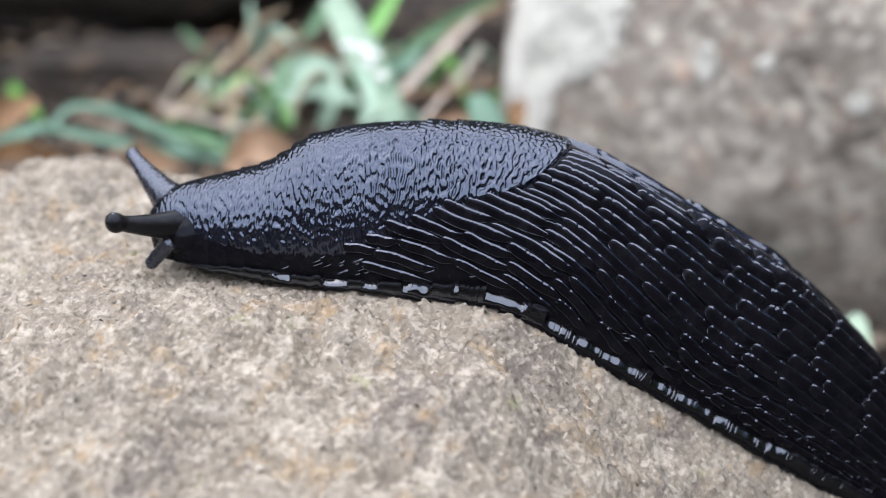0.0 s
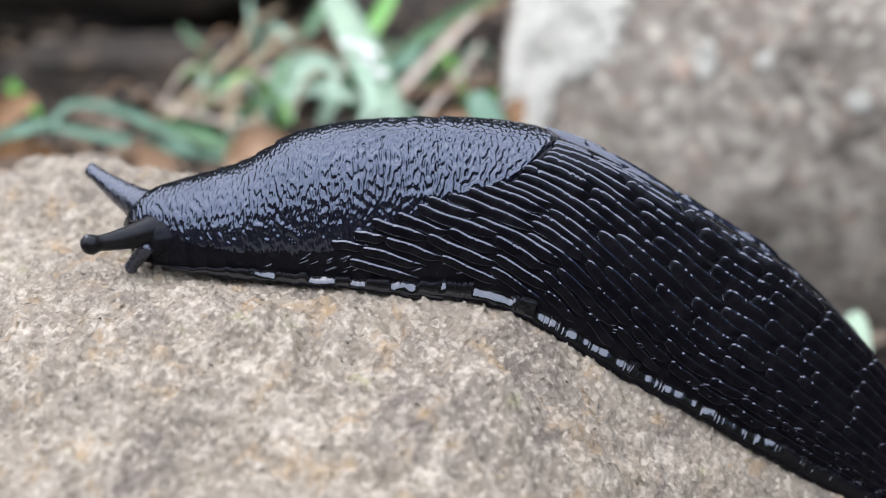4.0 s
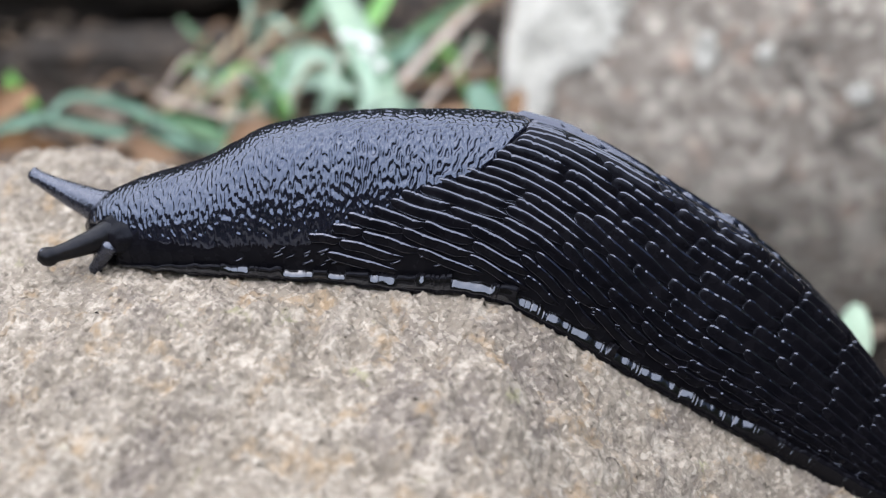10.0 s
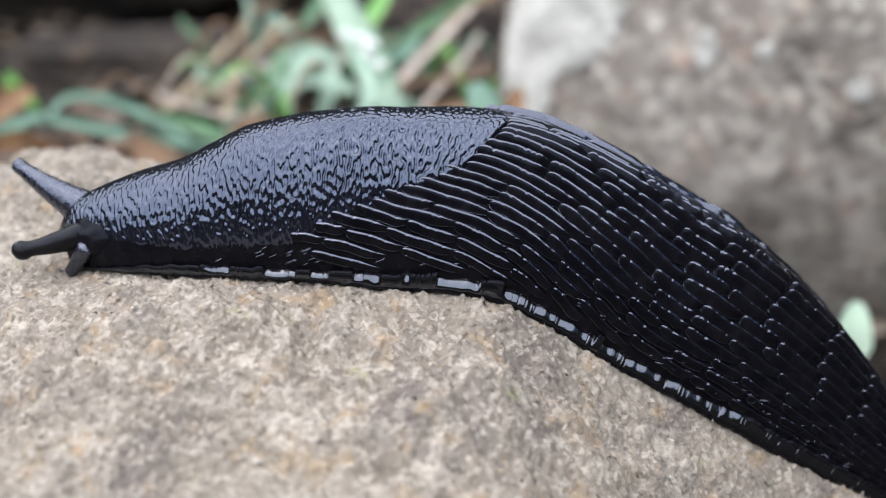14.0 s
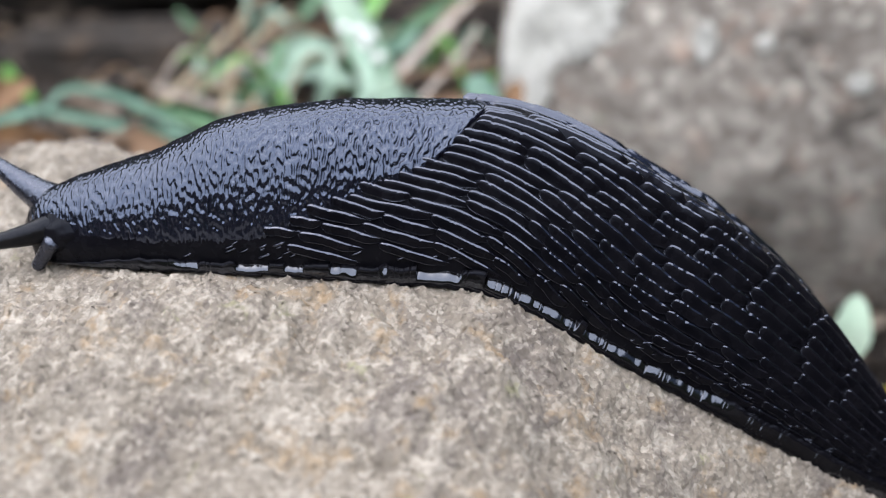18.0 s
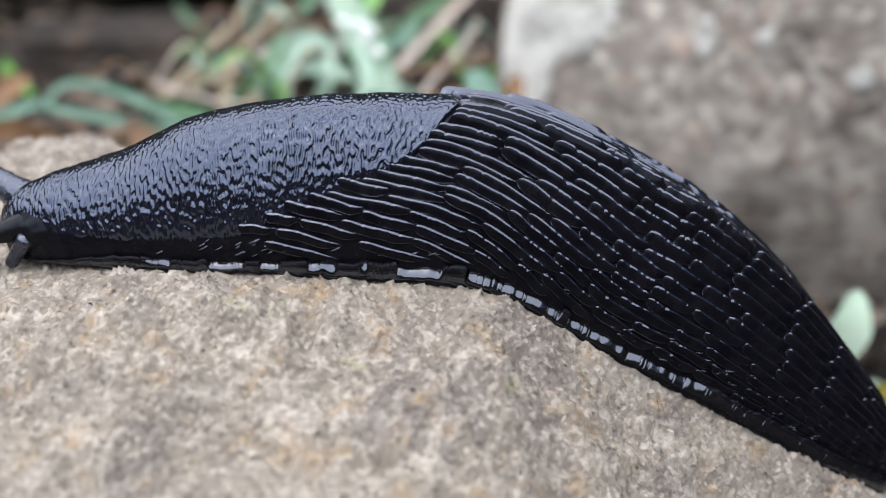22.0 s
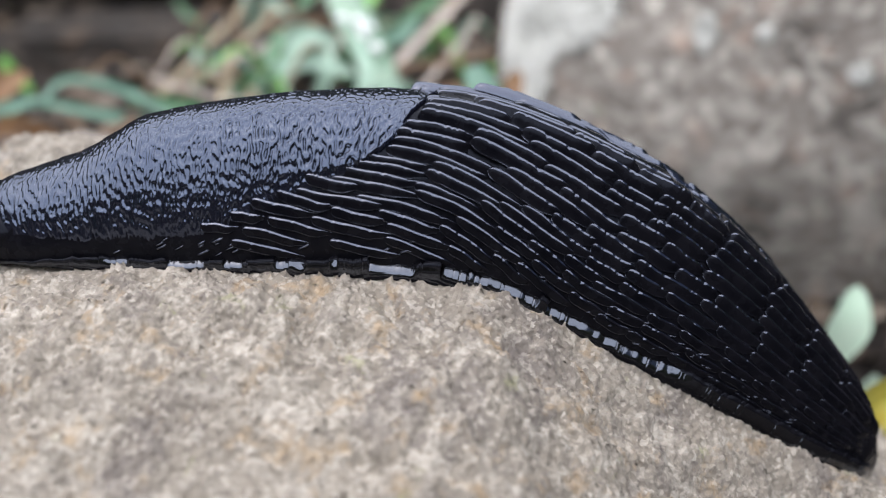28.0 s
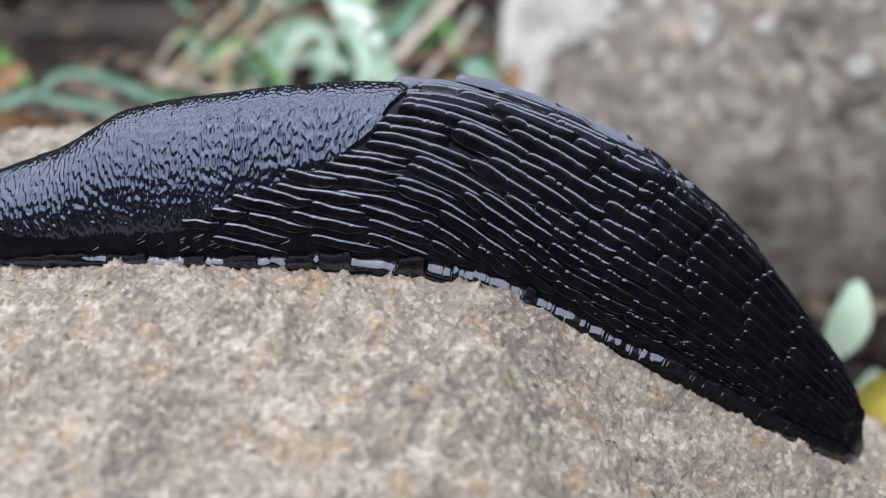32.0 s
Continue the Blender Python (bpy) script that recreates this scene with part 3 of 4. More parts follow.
def body_segment(k):
    s0, s1 = START + k * STEP, START + (k + 1) * STEP
    mid = 0.5 * (s0 + s1)
    ref = body_pose(mid, 13)
    first, last = k == 0, k == SLICES - 1
    tuck = 0.0 if last else 0.0028
    ss = np.r_[np.linspace(s0, s1, 16), s1 + np.linspace(0, 1, 6)[1:] * tuck] if tuck else np.linspace(s0, s1, 16)
    sink = np.where(ss > s1, -0.0003 * (np.maximum(0, ss - s1) / 0.0028) ** 1.5, 0)
    phi = np.linspace(-0.0, np.pi, 150)
    S, P = np.meshgrid(ss, phi, indexing="ij")
    p = body_point(S, P, np.repeat(sink[:, None], len(phi), 1) - 0.00018 + 0.000014 * CREASE(S, P * 0.016))
    v = list(into(ref, p))
    f = grid_faces(len(ss), len(phi))
    for end, use in ((0, first), (len(ss) - 1, last)):
        if not use:
            continue
        c = len(v)
        v.append(into(ref, p[end].mean(0))[0] - np.array((0.0012 if first and not end else 0, 0, 0)))
        ring = [end * len(phi) + j for j in range(len(phi))]
        for a, b in zip(ring, ring[1:] + ring[:1]):
            f.append((a, b, c) if end else (b, a, c))
    f.append(tuple(i * len(phi) for i in range(len(ss))) + tuple((i + 1) * len(phi) - 1 for i in reversed(range(len(ss)))))
    seg = part("body_segment", mesh_from("body_segment", v, flip(f)), FLANK, slug)
    segments.append((seg, mid, ref))
    # rounded frill along both edges of the foot, furrowed across, its upper side turned up in long stretches
    n = 110
    ss = np.linspace(s0, min(s1 + tuck, LENGTH - 0.0012), n)
    out = np.array((-1.6, 0.3, 0.72, 0.86, 0.80, 0.66, 0.44, 0.10, -0.5, -1.2))
    high = np.array((-0.5, -0.45, -0.1, 0.32, 0.62, 0.84, 1.08, 1.36, 1.75, 2.3))
    steep = np.array((0, 0, 0, 0, 0.05, 0.18, 0.38, 0.66, 1.15, 1.8))
    m = len(out)
    verts, faces = [], []
    for side in (-1, 1):
        o, t, b, up = trail_frames(HEAD_AT + ss)
        w = np.interp(ss, _g, WIDE_S)
        r = (0.00052 + 0.00042 * smoothstep(0.02, 0.045, ss)) * np.clip(w / 0.006, 0.2, 1) * smoothstep(-0.003, 0.012, ss)
        furrow = np.exp(-((np.mod(ss + 0.00025 * np.sin(ss * 700) + 0.00012 * np.sin(ss * 1900), 0.00062) - 0.0003) / 0.00005) ** 2)
        r = r * (1 - 0.10 * np.maximum(0, ss - s1) / 0.0028 - 0.14 * furrow * smoothstep(0.1, 1.1, CREASE(ss * 0.9, 0 * ss + 0.012)) + (0.10 * np.sin(ss * 1300 + side) * np.sin(ss * 610) + 0.02 * np.sin(ss * 3100)) * smoothstep(0.075, 0.055, ss))
        upturned = smoothstep(-0.6, -0.1, CREASE(ss * 0.42, 0 * ss + 0.035) + 1.2 * smoothstep(0.038, 0.05, ss)) * smoothstep(0.010, 0.019, ss) * smoothstep(0.082, 0.074, ss)
        y = (w * 0.95 - w * ASIDE * (-side))[:, None] + r[:, None] * (out + steep * (1 - upturned[:, None]))
        z = (0.00005 + 0.0001 * smoothstep(0.02, 0.05, ss) + 0.00006 * CREASE(ss, 0 * ss + 0.01 * side))[:, None] + 1.05 * r[:, None] * high
        z -= np.where(ss > s1, 0.0002 * (ss - s1) / 0.0028, 0)[:, None]
        q = o[:, None] + side * b[:, None] * y[..., None] + up[:, None] * z[..., None]
        at = len(verts)
        verts += list(into(ref, q))
        g = grid_faces(n, m, True, at)
        faces += g if side > 0 else flip(g)
    if not last:
        me = mesh_from("foot_fringe", verts, faces)
        me.materials.append(FRINGE)
        me.materials.append(FLANK)
        me.polygons.foreach_set("material_index", [0 if 3 <= q % m <= 7 else 1 for q in range(len(me.polygons))])
        part("foot_fringe", me, None, seg, "moist frilled edge of the foot")
    # wrinkled mantle over the front of the back
    if s0 < MANTLE_END:
        ms = np.arange(s0, min(s1 + tuck, MANTLE_END) + 1e-6, 0.00009)
        u = np.linspace(0, 1, 440)
        lo = np.interp(ms, MANTLE_S, MANTLE_PHI)
        lo = lo + 0.008 * np.sin(ms * 1700) + 0.004 * np.sin(ms * 4100 + 1)
        P = lo[:, None] + (np.pi - 2 * lo)[:, None] * u
        S = np.repeat(ms[:, None], len(u), 1)
        h = np.interp(ms, _g, TALL_S)[:, None]
        arc = np.interp(P, ARC_P, ARC_L) * h
        low = smoothstep(1.45, 0.95, np.minimum(P, np.pi - P))
        g = low * WORM(S, arc) + (1 - low) * WORM2(S, arc)
        edge = np.minimum(u, 1 - u)[None] * (np.pi - 2 * lo)[:, None] * h
        tail = np.maximum(0, (MANTLE_END - ms))[:, None]
        soft = 0.0009 + 0.0030 * smoothstep(0.7, 0.35, lo)[:, None]
        rim = np.sqrt(np.clip(np.minimum(np.minimum(edge / soft, tail * 2.5 / 0.0009), (ms - START)[:, None] / 0.0022), 0, 1))
        side = np.minimum(P, np.pi - P)
        fade = smoothstep(0.1, 0.32, side) * (1 - 0.5 * smoothstep(1.15, 1.5, side))
        front = smoothstep(0.03, 0.008, S)
        grain = np.tanh(1.5 * (g + 0.25))
        lift = -0.00035 + (0.0004 + 0.00025 * smoothstep(0.35, 0.8, lo)[:, None]) * rim + rim * fade * ((0.000096 + 0.000012 * low + 0.00003 * smoothstep(0.6, 0.4, side)) * (1 - 0.25 * front + 0.25 * smoothstep(0.02, 0.036, S)) * grain + 0.000010 * CRUMB(S * 0.7, arc * 0.7))
        lift = lift + np.where(ms > s1, -0.0003 * (np.maximum(0, ms - s1) / 0.0028) ** 1.5, 0)[:, None]
        me = sheet("mantle_segment", into(ref, body_point(S, P, lift)).reshape(S.shape + (3,)))
        me.materials.append(MANTLE)
        me.materials.append(FLANK)
        me.polygons.foreach_set("material_index", (side[:-1, :-1] < 0.21 + 0.02 * WORM(S, arc)[:-1, :-1]).astype(np.int32).ravel())
        part("mantle_segment", me, None, seg, "grained mantle skin")
    return seg


for k in range(SLICES):
    body_segment(k)


# ---- long tubercles in rows over the back ----
def ridge_line(c, s):
    """phi of the row c at s: rows slant down towards the foot behind the mantle."""
    slant = 0.72 * smoothstep(0.070, 0.016, s) * max(0.0, math.cos(min(c, math.pi - c))) * (1 if c < math.pi / 2 else -1)
    return c + slant


def row_gap(c):
    return 0.085 + 0.030 * smoothstep(0.3, 0.8, c) + 0.028 * smoothstep(0.9, 1.4, c)


def skin_radius(s, phi):
    """Metres of skin for one radian of phi."""
    h, w = np.interp(s, _g, TALL_S), np.interp(s, _g, WIDE_S)
    return np.hypot(w * np.sin(phi), h * np.cos(phi))


def tubercle_grid(s, c, half, wide, rng):
    """Skin points of one long tubercle round (s, row c): a broad face that leans outwards, a narrow shelf along its upper edge,
    a round head end and a tapering tail that slips under the next one."""
    u = np.linspace(-1, 1, 49)
    u = (np.sign(u) * np.abs(u) ** 0.8)[:, None]
    ss = s + half * u
    near = c < math.pi / 2
    line = np.array([ridge_line(c, q) for q in ss[:, 0]])[:, None]
    flat = line if near else math.pi - line
    h, w = np.interp(ss, _g, TALL_S), np.interp(ss, _g, WIDE_S)
    rise = np.degrees(np.arctan2(np.sin(flat) / h, np.maximum(np.cos(flat), 0.02) / w))
    a, b = rng.uniform(0, 6), rng.uniform(0, 6)
    # notches along the lower side of the shelf
    k = 0.60 + 0.03 * np.sin(8 * u + a) + 0.015 * np.sin(21 * u + b)
    for q in rng.uniform(-0.8, 0.7, 4):
        k = k - rng.uniform(0.05, 0.25) * np.exp(-((u - q) / 0.022) ** 2) * smoothstep(70, 55, rise)
    calm = np.clip((ss - 0.068) / 0.028 + (23 - rise) / 24, 0, 1)
    glint = np.exp(-((u + rng.uniform(0.3, 0.6)) / rng.uniform(0.14, 0.28)) ** 4)
    face = np.tan(np.radians(np.clip(rise - 11, 3, 40) * (1 - 0.85 * smoothstep(56, 82, rise))))
    shelf = np.tan(np.radians(np.clip(rise - 52, -42, 22)))
    shelf = shelf + (face - shelf) * calm * (1 - glint)
    crest = np.maximum(wide * (1 + k) * face, wide * 0.34 * np.maximum(-shelf, 0) + 0.00006)
    cols = np.array((0.0, 0.012, 0.085, 0.3, 0.65, 1.0, 1.25, 1.5, 1.75, 2.0, 2.5, 3.0))
    v = np.where(cols <= 1, -1 + (k + 1) * cols, np.where(cols <= 2, k + (0.93 - k) * (cols - 1), 0.93 + 0.07 * (cols - 2)))
    high = np.where(cols <= 1, crest * cols ** 1.15, crest + wide * (np.minimum(v, 0.93) - k) * shelf)
    high = np.where(cols > 2, high + (-0.00026 - high) * (cols - 2) ** 0.7, high)
    high = np.where(cols == 0, -0.00026, high)
    bead = wide * (1 + k) * 0.073 * np.tan(np.radians(np.clip(54 - rise, 0, 44))) * (1 - calm) * smoothstep(-0.6, 0.2, np.sin(4 * u + a) + 0.5 * np.sin(13 * u + b))
    high = np.where(cols == 0.012, crest * 0.085 ** 1.15 + bead, high)
    head = np.sqrt(np.clip(1 - (np.clip(-0.86 - u, 0, 1) / 0.14) ** 2, 0, 1))
    along = head * (1 - 0.85 * smoothstep(0.5, 1.0, u))
    body = np.clip(1 - (np.clip(-0.72 - u, 0, 1) / 0.28) ** 2.2, 0, 1) ** 0.5 * (1 - 0.6 * smoothstep(0.25, 1.0, u))
    wavy = 1 + 0.04 * np.sin(5 * u + b) + 0.012 * np.sin(19 * u + a)
    lift = (high + 0.00026) * along * wavy - 0.00026 + 0.00003 * (1 - u)
    lower = (1 - v) * body + 0.8 * np.where(u < 0, 1 - body, 0) - 0.8
    shift = wide * (lower + 0.10 * np.sin(2.7 * u + a) + 0.06 * np.sin(6 * u + b)) / skin_radius(ss, flat)
    phi = line - shift if near else line + shift
    return body_point(ss + 0 * phi, np.clip(phi, 0.02, np.pi - 0.02), lift)


rng = np.random.default_rng(21)
hidden = {k: [] for k in range(SLICES)}
rows_up = []
c = -0.62
while c < math.pi / 2 + 0.02:
    rows_up.append(c)
    c += row_gap(c)
rows_up = [q * (math.pi / 2 - 0.5 * row_gap(1.5)) / rows_up[-1] for q in rows_up]
for side in (0, 1):
    for i, c in enumerate(rows_up):
        cc = c if side == 0 else math.pi - c
        if side == 1 and c > math.pi / 2 - 0.01:
            continue
        # each row comes out from under the mantle's edge
        s = 0.012
        while s < MANTLE_END and min(ridge_line(cc, s), math.pi - ridge_line(cc, s)) > np.interp(s, MANTLE_S, MANTLE_PHI) + 0.1:
            s += 0.0002
        s += rng.uniform(-0.0004, 0.0006)
        new_row = True
        while s < LENGTH - 0.011:
            small = smoothstep(0.75, 0.15, ridge_line(c, s))
            half = rng.uniform(0.0034, 0.0060) * (1 - 0.3 * small) * (1 - 0.35 * smoothstep(0.085, 0.12, s))
            half = half * (rng.uniform(0.45, 1.1) if new_row else 1)
            new_row = False
            mid = s + half
            phi = ridge_line(cc, mid)
            s = mid + half * 0.70
            if min(phi, math.pi - phi) < 0.13 or mid < 0.0235:
                continue
            wide = 0.56 * row_gap(c) * float(skin_radius(mid, phi)) * (1 - 0.3 * small) * rng.uniform(0.95, 1.05)
            k = min(SLICES - 1, int((mid - START) / STEP))
            seg, at, ref = segments[k]
            g = tubercle_grid(mid, cc, half, wide, rng)
            if side == 0 and mid < 0.108:
                me = sheet("tubercle", into(ref, g).reshape(g.shape))
                me.materials.append(SKIN)
                me.materials.append(FLANK)
                me.polygons.foreach_set("material_index", [1 if q % (g.shape[1] - 1) in (0, 2, 3, 4) else 0 for q in range(len(me.polygons))])
                part("tubercle", me, None, seg)
            else:
                hidden[k].append(into(ref, g).reshape(g.shape))
# small warts between the foot's edge and the long tubercles
for _ in range(70):
    s, low = rng.uniform(0.014, 0.095), rng.uniform(0, 1) ** 0.8
    phi = 0.09 + low * (0.13 + 0.06 * smoothstep(0.03, 0.06, s))
    half, wide = rng.uniform(0.00022, 0.0007), rng.uniform(0.0001, 0.00019)
    u, v = np.meshgrid(np.linspace(-1, 1, 8), np.linspace(-1, 1, 7), indexing="ij")
    lift = -0.00022 + 0.00034 * np.sqrt(np.clip((1 - u**2) * (1 - v**2), 0, 1))
    ss = s + half * u
    k = min(SLICES - 1, int((s - START) / STEP))
    g = body_point(ss, phi + 0.25 * (ss - s) / 0.01 + wide * v / np.interp(ss, _g, TALL_S), lift)
    hidden[k].append(into(segments[k][2], g).reshape(g.shape))
for k, gs in hidden.items():
    if gs:
        verts, faces = [], []
        for g in gs:
            faces += flip(grid_faces(g.shape[0], g.shape[1], False, len(verts)))
            verts += list(g.reshape(-1, 3))
        tagged(part("tubercle_field", mesh_from("tubercle_field", verts, faces), SKIN, segments[k][0]), kind="stuff")


# ---- head and tentacles ----
def ball(radii, centre, res=24, lump=0.0, seed=0.0):
    u, v = np.meshgrid(np.linspace(0, 2 * np.pi, 2 * res, endpoint=False), np.linspace(0, np.pi, res))
    d = np.stack([np.cos(u) * np.sin(v), np.sin(u) * np.sin(v), np.cos(v)], -1)
    r = np.array([[1 + lump * noise.noise(Vector(q) * 3 + Vector((seed, 0, 0))) for q in row] for row in d])
    return list((d * r[..., None] * np.array(radii) + np.array(centre)).reshape(-1, 3)), grid_faces(res, 2 * res, True)


v, f = ball((0.0042, 0.0045, 0.0033), (-0.0036, -0.0006, 0.0031), 40, 0.06)
head = part("head", mesh_from("head", v, flip(f)), FLANK, slug, "blunt black head below the mantle")


def stalk(length, base, tip, knob, bend=0.06, root=0.0016, n=30, m=20):
    """A tapered feeler along +z that ends in a knob; its rounded root reaches back into the head."""
    verts = []
    for i in range(n):
        z = -root + (length + root) * (i / (n - 1)) ** 0.9
        u = max(0.0, z / length)
        r = base + (tip - base) * min(1, u * 1.1) ** 0.75
        if z < 0:
            r *= math.sqrt(max(0.0, 1 - (z / root) ** 2))
        e = (z - (length - knob * 1.05)) / knob
        if e > -1:
            r = max(r * (1 if e < 0 else 0), knob * math.sqrt(max(0, 1 - e * e)))
        off = bend * length * math.sin(u * math.pi) * 0.5
        for j in range(m):
            a = 2 * math.pi * j / m
            w = 1 + 0.04 * noise.noise(Vector((3 * math.cos(a), 3 * math.sin(a), z * 1800)))
            verts.append((off + r * w * math.cos(a), r * w * math.sin(a), z))
    return mesh_from("stalk", verts, grid_faces(n, m, True) + [tuple(range(m))[::-1], tuple((n - 1) * m + j for j in range(m))])


feelers = []
for which, size, place in (("near", (0.0104, 0.0021, 0.00076, 0.00118), (-0.0040, -0.0020, 0.0041)), ("far", (0.0128, 0.0029, 0.00084, 0.00095), (-0.0052, 0.0016, 0.0042))):
    # the far one faces the sky, so it takes the lit skin copy
    t = part("upper_tentacle", stalk(*size), FACE if which == "near" else FEELER, slug, "long eye-bearing tentacle")
    v, f = ball((0.00036,) * 3, (-size[3] * 0.62, 0, size[0] - size[3] * 0.75), 10)
    part("eye", mesh_from("eye", v, flip(f)), SKIN, t, "tiny black eye")
    feelers.append((t, place, size[0]))
for y, turn in ((-0.0044, -8), (0.0022, 12)):
    low = part("lower_tentacle", stalk(0.0046, 0.00105, 0.00072, 0.00080, 0.03, 0.0006), FEELER, head, "short lower feeler")
    low.matrix_basis = pose(-0.0052, y, 0.0026, turn, -142, 0)


# ---- plants and litter behind the rock ----
def blade_mesh(name, pts, width, tip=0.15, fold=0.25, root=0.6):
    """A ribbon with a fold along its middle, a rounded taper and some thickness; points and width in mm."""
    g, p = smooth_curve(np.array(pts) / 1000, 26)
    t = np.gradient(p, axis=0)
    t /= np.linalg.norm(t, axis=1, keepdims=True)
    side = np.cross(t, [0.0, -0.9, 0.45])
    side /= np.linalg.norm(side, axis=1, keepdims=True)
    up = np.cross(side, t)
    u = np.linspace(0, 1, len(p))
    w = width / 2000 * (root + (1 - root) * np.sin(np.clip(u * 1.6, 0, 1) * np.pi / 2)) * (tip + (1 - tip) * np.sqrt(np.clip((1 - u) * 2.2, 0, 1)))
    cols = np.linspace(-1, 1, 7)
    verts = []
    for sgn in (1, -1):
        q = p[:, None] + side[:, None] * (w[:, None] * cols)[..., None] + up[:, None] * ((fold * np.abs(cols) * w[:, None]) + sgn * 0.00008)[..., None]
        verts += list(q.reshape(-1, 3))
    n, m = len(p), 7
    f = grid_faces(n, m) + flip(grid_faces(n, m, False, n * m))
    for i in range(n - 1):
        for j in (0, m - 1):
            a, b = i * m + j, (i + 1) * m + j
            e = (a, n * m + a, n * m + b, b)
            f.append(e if j == 0 else e[::-1])
    return mesh_from(name, verts, f)


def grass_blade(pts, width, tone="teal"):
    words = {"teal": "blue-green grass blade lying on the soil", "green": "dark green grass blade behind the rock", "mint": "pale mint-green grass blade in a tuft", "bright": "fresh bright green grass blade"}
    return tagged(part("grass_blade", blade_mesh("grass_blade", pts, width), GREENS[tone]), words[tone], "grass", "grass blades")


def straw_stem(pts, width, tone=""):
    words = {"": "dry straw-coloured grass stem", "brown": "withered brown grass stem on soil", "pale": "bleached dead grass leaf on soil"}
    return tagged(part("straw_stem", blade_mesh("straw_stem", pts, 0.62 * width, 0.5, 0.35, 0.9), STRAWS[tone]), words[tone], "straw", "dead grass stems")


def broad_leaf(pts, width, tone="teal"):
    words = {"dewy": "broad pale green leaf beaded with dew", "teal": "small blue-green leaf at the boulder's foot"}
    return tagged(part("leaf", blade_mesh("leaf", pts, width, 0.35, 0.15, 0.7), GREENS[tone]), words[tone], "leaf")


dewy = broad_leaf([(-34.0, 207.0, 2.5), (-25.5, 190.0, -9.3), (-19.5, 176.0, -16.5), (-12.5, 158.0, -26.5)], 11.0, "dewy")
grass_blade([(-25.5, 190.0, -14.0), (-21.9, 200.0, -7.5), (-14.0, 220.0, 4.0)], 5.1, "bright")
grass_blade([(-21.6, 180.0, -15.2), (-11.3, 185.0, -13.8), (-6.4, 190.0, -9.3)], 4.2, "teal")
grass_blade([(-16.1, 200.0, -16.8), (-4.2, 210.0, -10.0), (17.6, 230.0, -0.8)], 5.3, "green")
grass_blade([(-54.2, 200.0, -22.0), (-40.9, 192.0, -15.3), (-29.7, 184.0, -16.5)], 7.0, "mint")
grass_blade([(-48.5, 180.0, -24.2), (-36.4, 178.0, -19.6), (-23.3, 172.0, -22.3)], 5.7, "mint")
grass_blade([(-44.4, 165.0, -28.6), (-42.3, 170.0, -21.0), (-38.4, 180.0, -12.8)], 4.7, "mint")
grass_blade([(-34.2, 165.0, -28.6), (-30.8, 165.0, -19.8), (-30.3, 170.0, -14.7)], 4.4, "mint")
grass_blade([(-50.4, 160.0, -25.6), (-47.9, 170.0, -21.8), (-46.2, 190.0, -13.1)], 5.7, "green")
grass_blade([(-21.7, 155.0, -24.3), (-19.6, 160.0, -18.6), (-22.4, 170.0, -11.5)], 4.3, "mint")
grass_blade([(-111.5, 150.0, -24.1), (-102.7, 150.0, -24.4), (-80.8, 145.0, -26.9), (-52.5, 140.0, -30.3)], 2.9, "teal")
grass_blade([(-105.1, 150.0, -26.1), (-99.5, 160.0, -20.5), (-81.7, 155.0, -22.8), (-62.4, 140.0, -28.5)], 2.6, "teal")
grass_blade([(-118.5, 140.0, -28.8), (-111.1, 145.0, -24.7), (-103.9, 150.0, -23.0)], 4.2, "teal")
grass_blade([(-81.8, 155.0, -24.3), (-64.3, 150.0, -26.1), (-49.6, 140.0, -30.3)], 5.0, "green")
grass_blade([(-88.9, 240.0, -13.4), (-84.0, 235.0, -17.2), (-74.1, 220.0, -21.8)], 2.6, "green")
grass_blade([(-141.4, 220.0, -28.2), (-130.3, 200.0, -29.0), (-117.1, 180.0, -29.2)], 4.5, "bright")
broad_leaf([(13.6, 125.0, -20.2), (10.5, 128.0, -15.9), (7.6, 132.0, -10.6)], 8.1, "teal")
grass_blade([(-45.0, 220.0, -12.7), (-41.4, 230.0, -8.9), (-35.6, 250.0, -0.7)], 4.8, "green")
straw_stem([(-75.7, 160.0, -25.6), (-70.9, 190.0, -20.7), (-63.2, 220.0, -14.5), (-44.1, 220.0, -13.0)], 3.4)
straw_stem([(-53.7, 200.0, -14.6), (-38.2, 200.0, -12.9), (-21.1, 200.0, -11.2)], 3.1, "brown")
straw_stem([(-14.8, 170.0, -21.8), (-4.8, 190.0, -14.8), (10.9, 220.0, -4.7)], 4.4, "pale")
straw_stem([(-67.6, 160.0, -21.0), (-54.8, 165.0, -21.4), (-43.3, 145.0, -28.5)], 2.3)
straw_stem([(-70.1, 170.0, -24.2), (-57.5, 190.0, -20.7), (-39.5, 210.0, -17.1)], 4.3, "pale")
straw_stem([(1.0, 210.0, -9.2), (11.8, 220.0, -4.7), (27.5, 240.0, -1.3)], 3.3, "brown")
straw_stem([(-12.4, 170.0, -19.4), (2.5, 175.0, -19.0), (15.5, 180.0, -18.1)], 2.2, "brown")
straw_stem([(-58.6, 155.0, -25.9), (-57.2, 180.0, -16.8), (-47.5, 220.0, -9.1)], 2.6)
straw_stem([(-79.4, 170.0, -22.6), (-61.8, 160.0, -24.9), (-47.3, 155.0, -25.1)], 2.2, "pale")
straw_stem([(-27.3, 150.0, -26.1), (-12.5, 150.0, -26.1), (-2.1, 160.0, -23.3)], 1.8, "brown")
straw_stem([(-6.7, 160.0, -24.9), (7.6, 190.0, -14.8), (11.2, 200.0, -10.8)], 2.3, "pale")
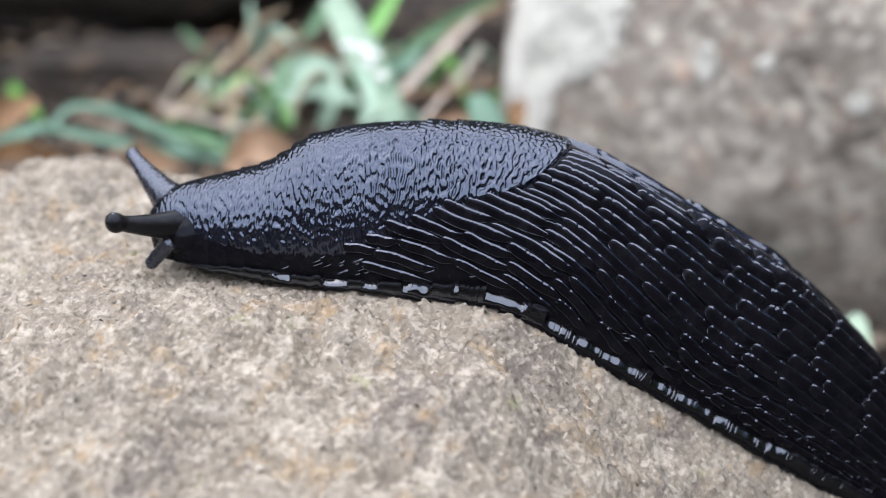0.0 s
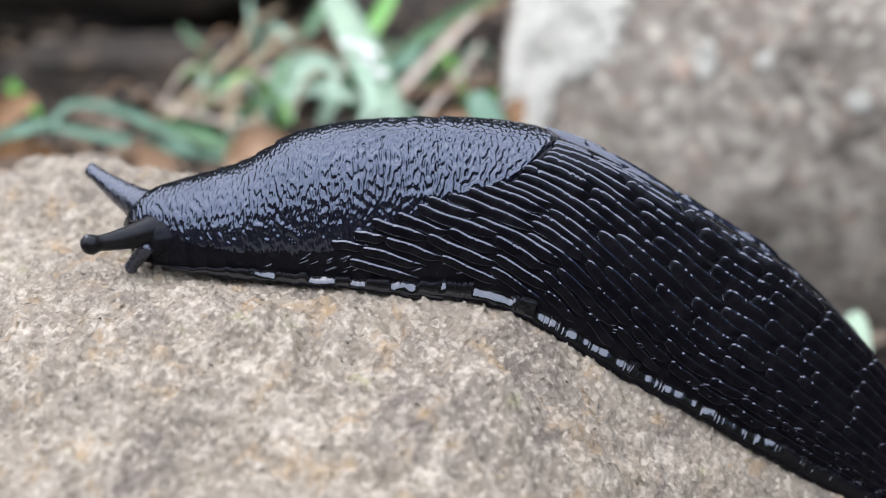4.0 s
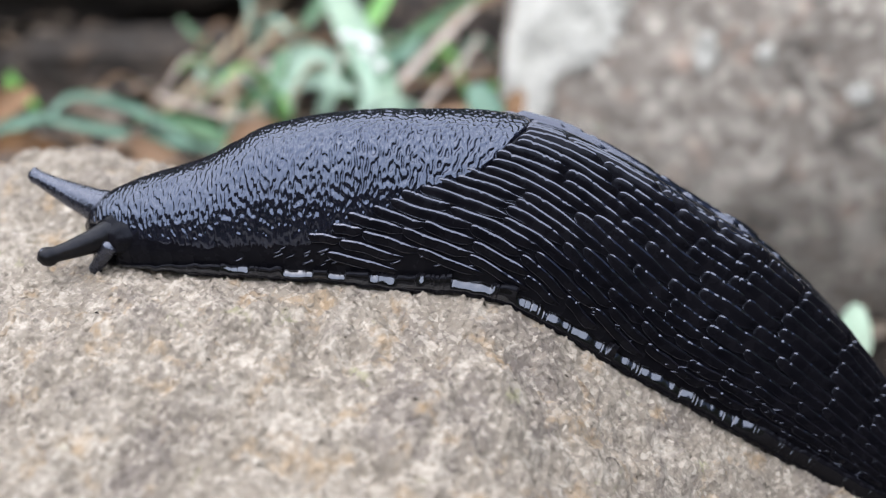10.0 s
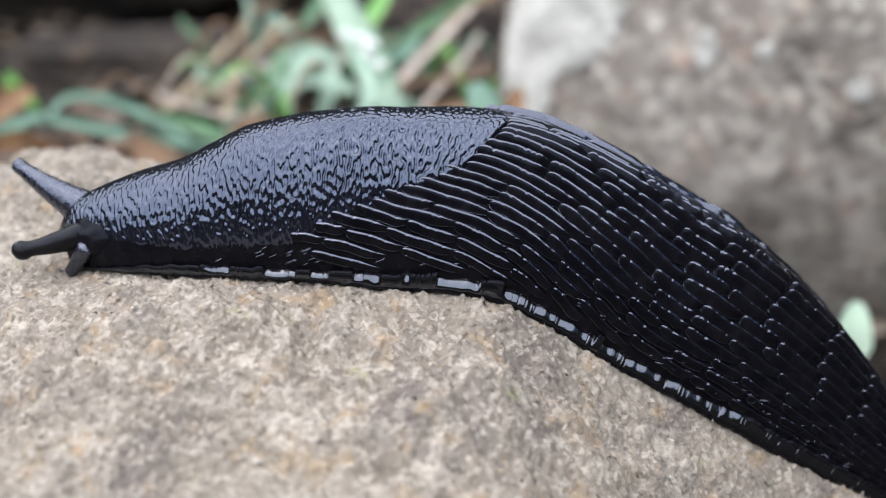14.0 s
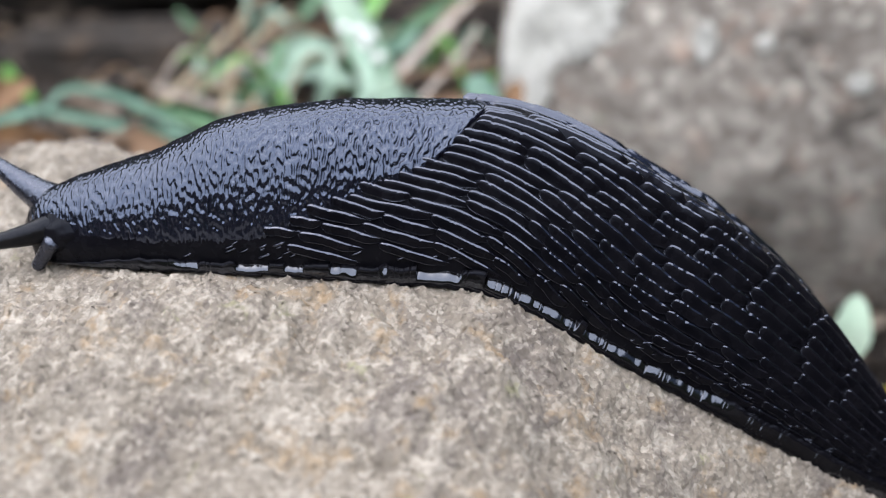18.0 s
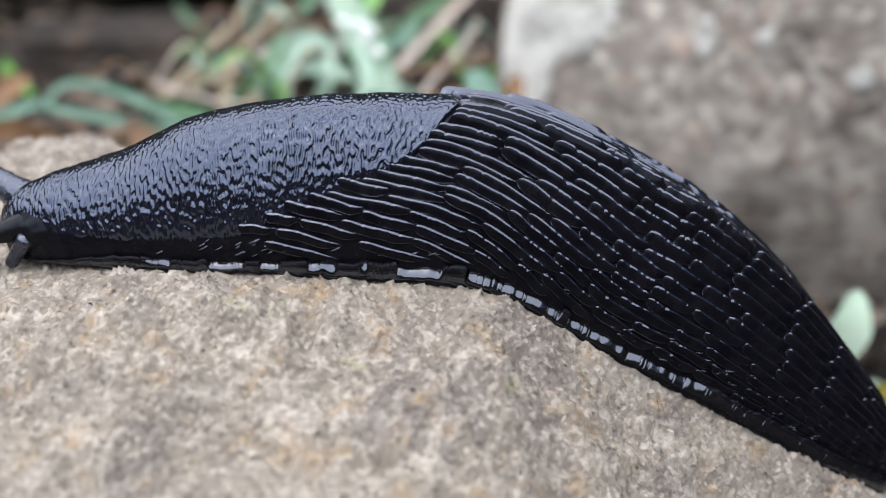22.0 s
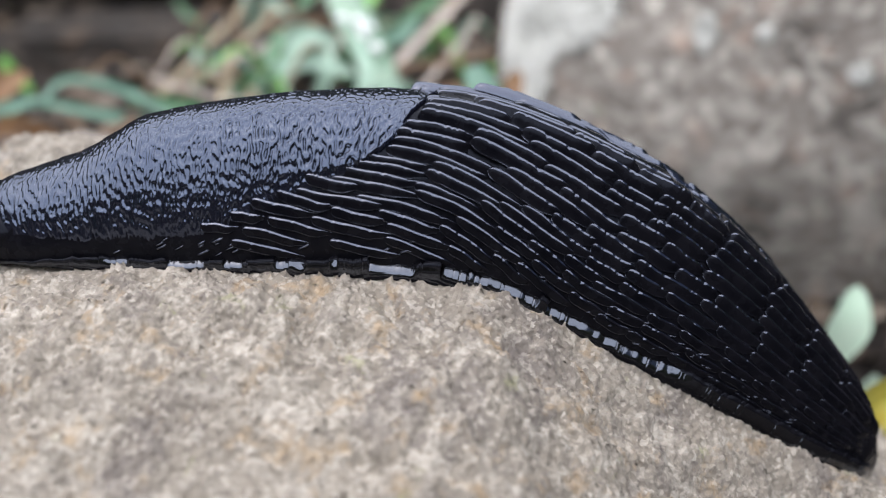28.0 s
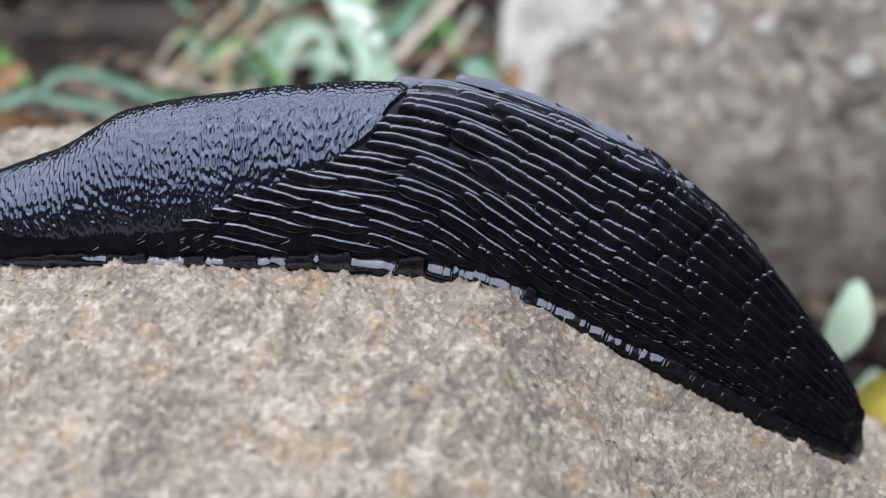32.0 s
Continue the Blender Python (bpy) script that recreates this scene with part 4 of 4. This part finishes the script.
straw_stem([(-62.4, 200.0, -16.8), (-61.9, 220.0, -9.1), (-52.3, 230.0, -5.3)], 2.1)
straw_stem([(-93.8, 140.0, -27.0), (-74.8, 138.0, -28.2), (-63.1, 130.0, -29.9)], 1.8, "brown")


# more blades and stems of the same tuft
tuft = np.random.default_rng(41)
for k in range(56):
    x, y = tuft.uniform(-66, 4), tuft.uniform(150, 230)
    if -40 < x < -4 and y < 190:
        x -= 36
    z = 1000 * float(ground_z(np.array(x / 1000), np.array(y / 1000)))
    a, reach, rise = tuft.uniform(0, 2 * math.pi), tuft.uniform(10, 30), tuft.uniform(3, 20)
    p1 = (x + 0.5 * reach * math.cos(a), y + 0.4 * reach * math.sin(a), z + rise)
    p2 = (x + reach * math.cos(a), y + 0.8 * reach * math.sin(a), z + rise * tuft.uniform(0.2, 0.9))
    if k % 2:
        straw_stem([(x, y, z - 1), p1, p2], tuft.uniform(1.0, 2.4), ("", "pale", "brown")[k % 3])
    else:
        grass_blade([(x, y, z - 1), p1, p2], tuft.uniform(1.6, 3.4), ("mint", "green", "mint", "bright")[k // 2 % 4])


# dew on the broad leaf, its sky glints painted as white beads
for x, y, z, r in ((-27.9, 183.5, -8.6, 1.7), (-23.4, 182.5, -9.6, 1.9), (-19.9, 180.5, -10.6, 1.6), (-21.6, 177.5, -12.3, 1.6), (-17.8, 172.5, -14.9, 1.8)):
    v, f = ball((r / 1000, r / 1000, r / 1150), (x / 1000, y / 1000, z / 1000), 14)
    part("dewdrop", mesh_from("dewdrop", v, flip(f)), DEW_GLINT, dewy, "round dewdrop painted white for its glint")


# ---- leaves and pebbles by the rock's end ----
def seedling(base, pts, width, label):
    """One oval leaf on a short stalk."""
    thing = new("seedling")
    tagged(thing, label, "plant")
    part("leaf", blade_mesh("leaf", pts, width, 0.05, 0.18, 0.25), FRESH, thing)
    part("stem", blade_mesh("stem", [base, tuple(0.5 * (a + b) for a, b in zip(base, pts[0])), pts[0]], 1.4, 0.8, 0.5, 1.0), GREENS["bright"], thing)
    return thing


seedling((78, 72, -88), [(78.4, 70, -57.5), (79.6, 69, -52), (80.8, 69, -46), (81.8, 71, -40)], 8.8, "pale green seedling leaf on a thin stalk")
seedling((92, 78, -88), [(91, 76, -78), (90, 76, -71), (91, 76, -63)], 7.0, "small green seedling leaf beside the boulder")
tagged(part("leaf", blade_mesh("leaf", [(67.5, 36, -53), (70.5, 34, -45.5), (77, 34, -42), (86, 38, -45)], 7.5, 0.2, 0.45, 0.4), YELLOW), "yellowing curled leaf lying against the rock", "leaf")
tagged(part("leaf", blade_mesh("leaf", [(69, 40, -58), (73, 37, -52), (82, 37, -52)], 6.0, 0.2, -0.3, 0.4), YELLOW), "yellow-green wilted leaf under the curled one", "leaf")
for pts, w, mat, words in (([(-56, 140, -32), (-47, 138, -27), (-38, 142, -31)], 13, DEAD, "dead pinkish-tan leaf on the soil"),
                           ([(-86, 128, -33), (-74, 124, -29), (-62, 128, -33)], 15, DEAD, "dead tan leaf behind the rock"),
                           ([(-118, 132, -32), (-105, 130, -27), (-92, 134, -31)], 10, ORANGE, "orange-brown dead leaf behind the rock"),
                           ([(12, 150, -30), (17, 146, -22), (20, 150, -16)], 7, ORANGE, "orange dead leaf at the boulder's foot"),
                           ([(-8, 160, -30), (2, 158, -26), (12, 165, -28)], 9, DEAD, "crumpled dead leaf on the soil"),
                           ([(-130, 160, -31), (-120, 158, -24), (-112, 165, -20)], 9, ORANGE, "withered orange leaf among grass")):
    tagged(part("dead_leaf", blade_mesh("dead_leaf", pts, w, 0.1, 0.3, 0.2), mat), words, "leaf", "dead leaves")
stone("pebble", (0.083, 0.055, -0.078), (0.014, 0.011, 0.013), BROWN, "pinkish-brown pebble in the soil", 5.5, 0.1, 0.85, 20, 28)
stone("pebble", (-0.088, 0.115, -0.034), (0.018, 0.013, 0.010), GREY, "grey pebble half sunk in soil", 7.5, 0.1, 0.85, 35, 28)
stone("pebble", (-0.030, 0.170, -0.034), (0.012, 0.010, 0.007), BROWN, "small brown pebble among the grass", 8.5, 0.1, 0.85, 60, 28)


# ---- crumbs of dead leaf and stalk all over the soil ----
def litter():
    r = np.random.default_rng(31)
    verts, faces = [], []
    for _ in range(900):
        x, y = r.uniform(-0.24, 0.14), r.uniform(0.075, 0.36)
        z = float(ground_z(np.array(x), np.array(y))) + r.uniform(0.0005, 0.006)
        l, w = r.uniform(0.003, 0.018), r.uniform(0.0006, 0.004)
        m = pose(x, y, z, r.uniform(-35, 35), r.uniform(-25, 25), r.uniform(0, 360))
        at = len(verts)
        for i in range(5):
            u = i / 4
            k = w * math.sin(math.pi * (0.15 + 0.7 * u))
            for sgn in (-1, 1):
                for h in (0.0, 0.00015):
                    verts.append(m @ Vector((l * (u - 0.5), sgn * k, h + 0.25 * l * math.sin(math.pi * u) * 0.5)))
        for i in range(4):
            a, b = at + 4 * i, at + 4 * i + 4
            faces += [(a, b, b + 2, a + 2), (a + 1, a + 3, b + 3, b + 1), (a, a + 1, b + 1, b), (a + 2, b + 2, b + 3, a + 3)]
        e = at + 16
        faces += [(at, at + 2, at + 3, at + 1), (e, e + 1, e + 3, e + 2)]
    return tagged(part("leaf_litter", mesh_from("leaf_litter", verts, faces), LITTER), "scattered crumbs of dead leaf and stalk", "litter", kind="stuff")


litter()


# ---- what moves ----
def feeler_poses(place, length, rows):
    """Poses of a tentacle: at each time its tip's offset from its base, in mm to the front and up; the rest of its length goes sideways."""
    out = []
    side = -1 if place[1] < 0 else 1
    for t in TIMES:
        fx = np.interp(t, [r[0] for r in rows], [r[1] for r in rows]) / 1000
        fz = np.interp(t, [r[0] for r in rows], [r[2] for r in rows]) / 1000
        base = body_pose(0.004, t) @ Vector(place)
        fy = side * math.sqrt(max(1e-8, length**2 - fx * fx - fz * fz))
        d = Vector((-fx, fy, fz)).normalized()
        x = Vector((0, 0, 1)).cross(d).normalized()
        x = d.cross(x).normalized() * -1
        m = Matrix((x, d.cross(x), d)).transposed().to_4x4()
        out.append((t, slug_pose(t).inverted() @ Matrix.Translation(base) @ m))
    return out


TIMES = [float(t) for t in range(33)]


def motions():
    walk(slug, [(t, slug_pose(t)) for t in TIMES])
    for seg, s, ref in segments:
        walk(seg, [(t, slug_pose(t).inverted() @ body_pose(s, t)) for t in TIMES])
    walk(head, [(t, slug_pose(t).inverted() @ body_pose(0.004, t)) for t in TIMES])
    near, far = feelers
    walk(near[0], feeler_poses(near[1], near[2], [(0, 6.9, 2.9), (3, 6.8, 1.2), (6, 8.0, -0.9), (9, 8.4, -2.3), (11, 9.3, -2.2), (13, 10.0, -2.5), (15, 9.8, -1.8), (32, 9.8, -1.5)]))
    walk(far[0], feeler_poses(far[1], far[2], [(0, 8.2, 5.2), (1.5, 8.8, 4.8), (3, 9.8, 4.2), (6, 11.4, 3.6), (9, 12.0, 4.0), (11, 11.4, 5.0), (13, 10.9, 5.8), (15, 10.8, 5.8), (32, 10.2, 5.8)]))


motions()
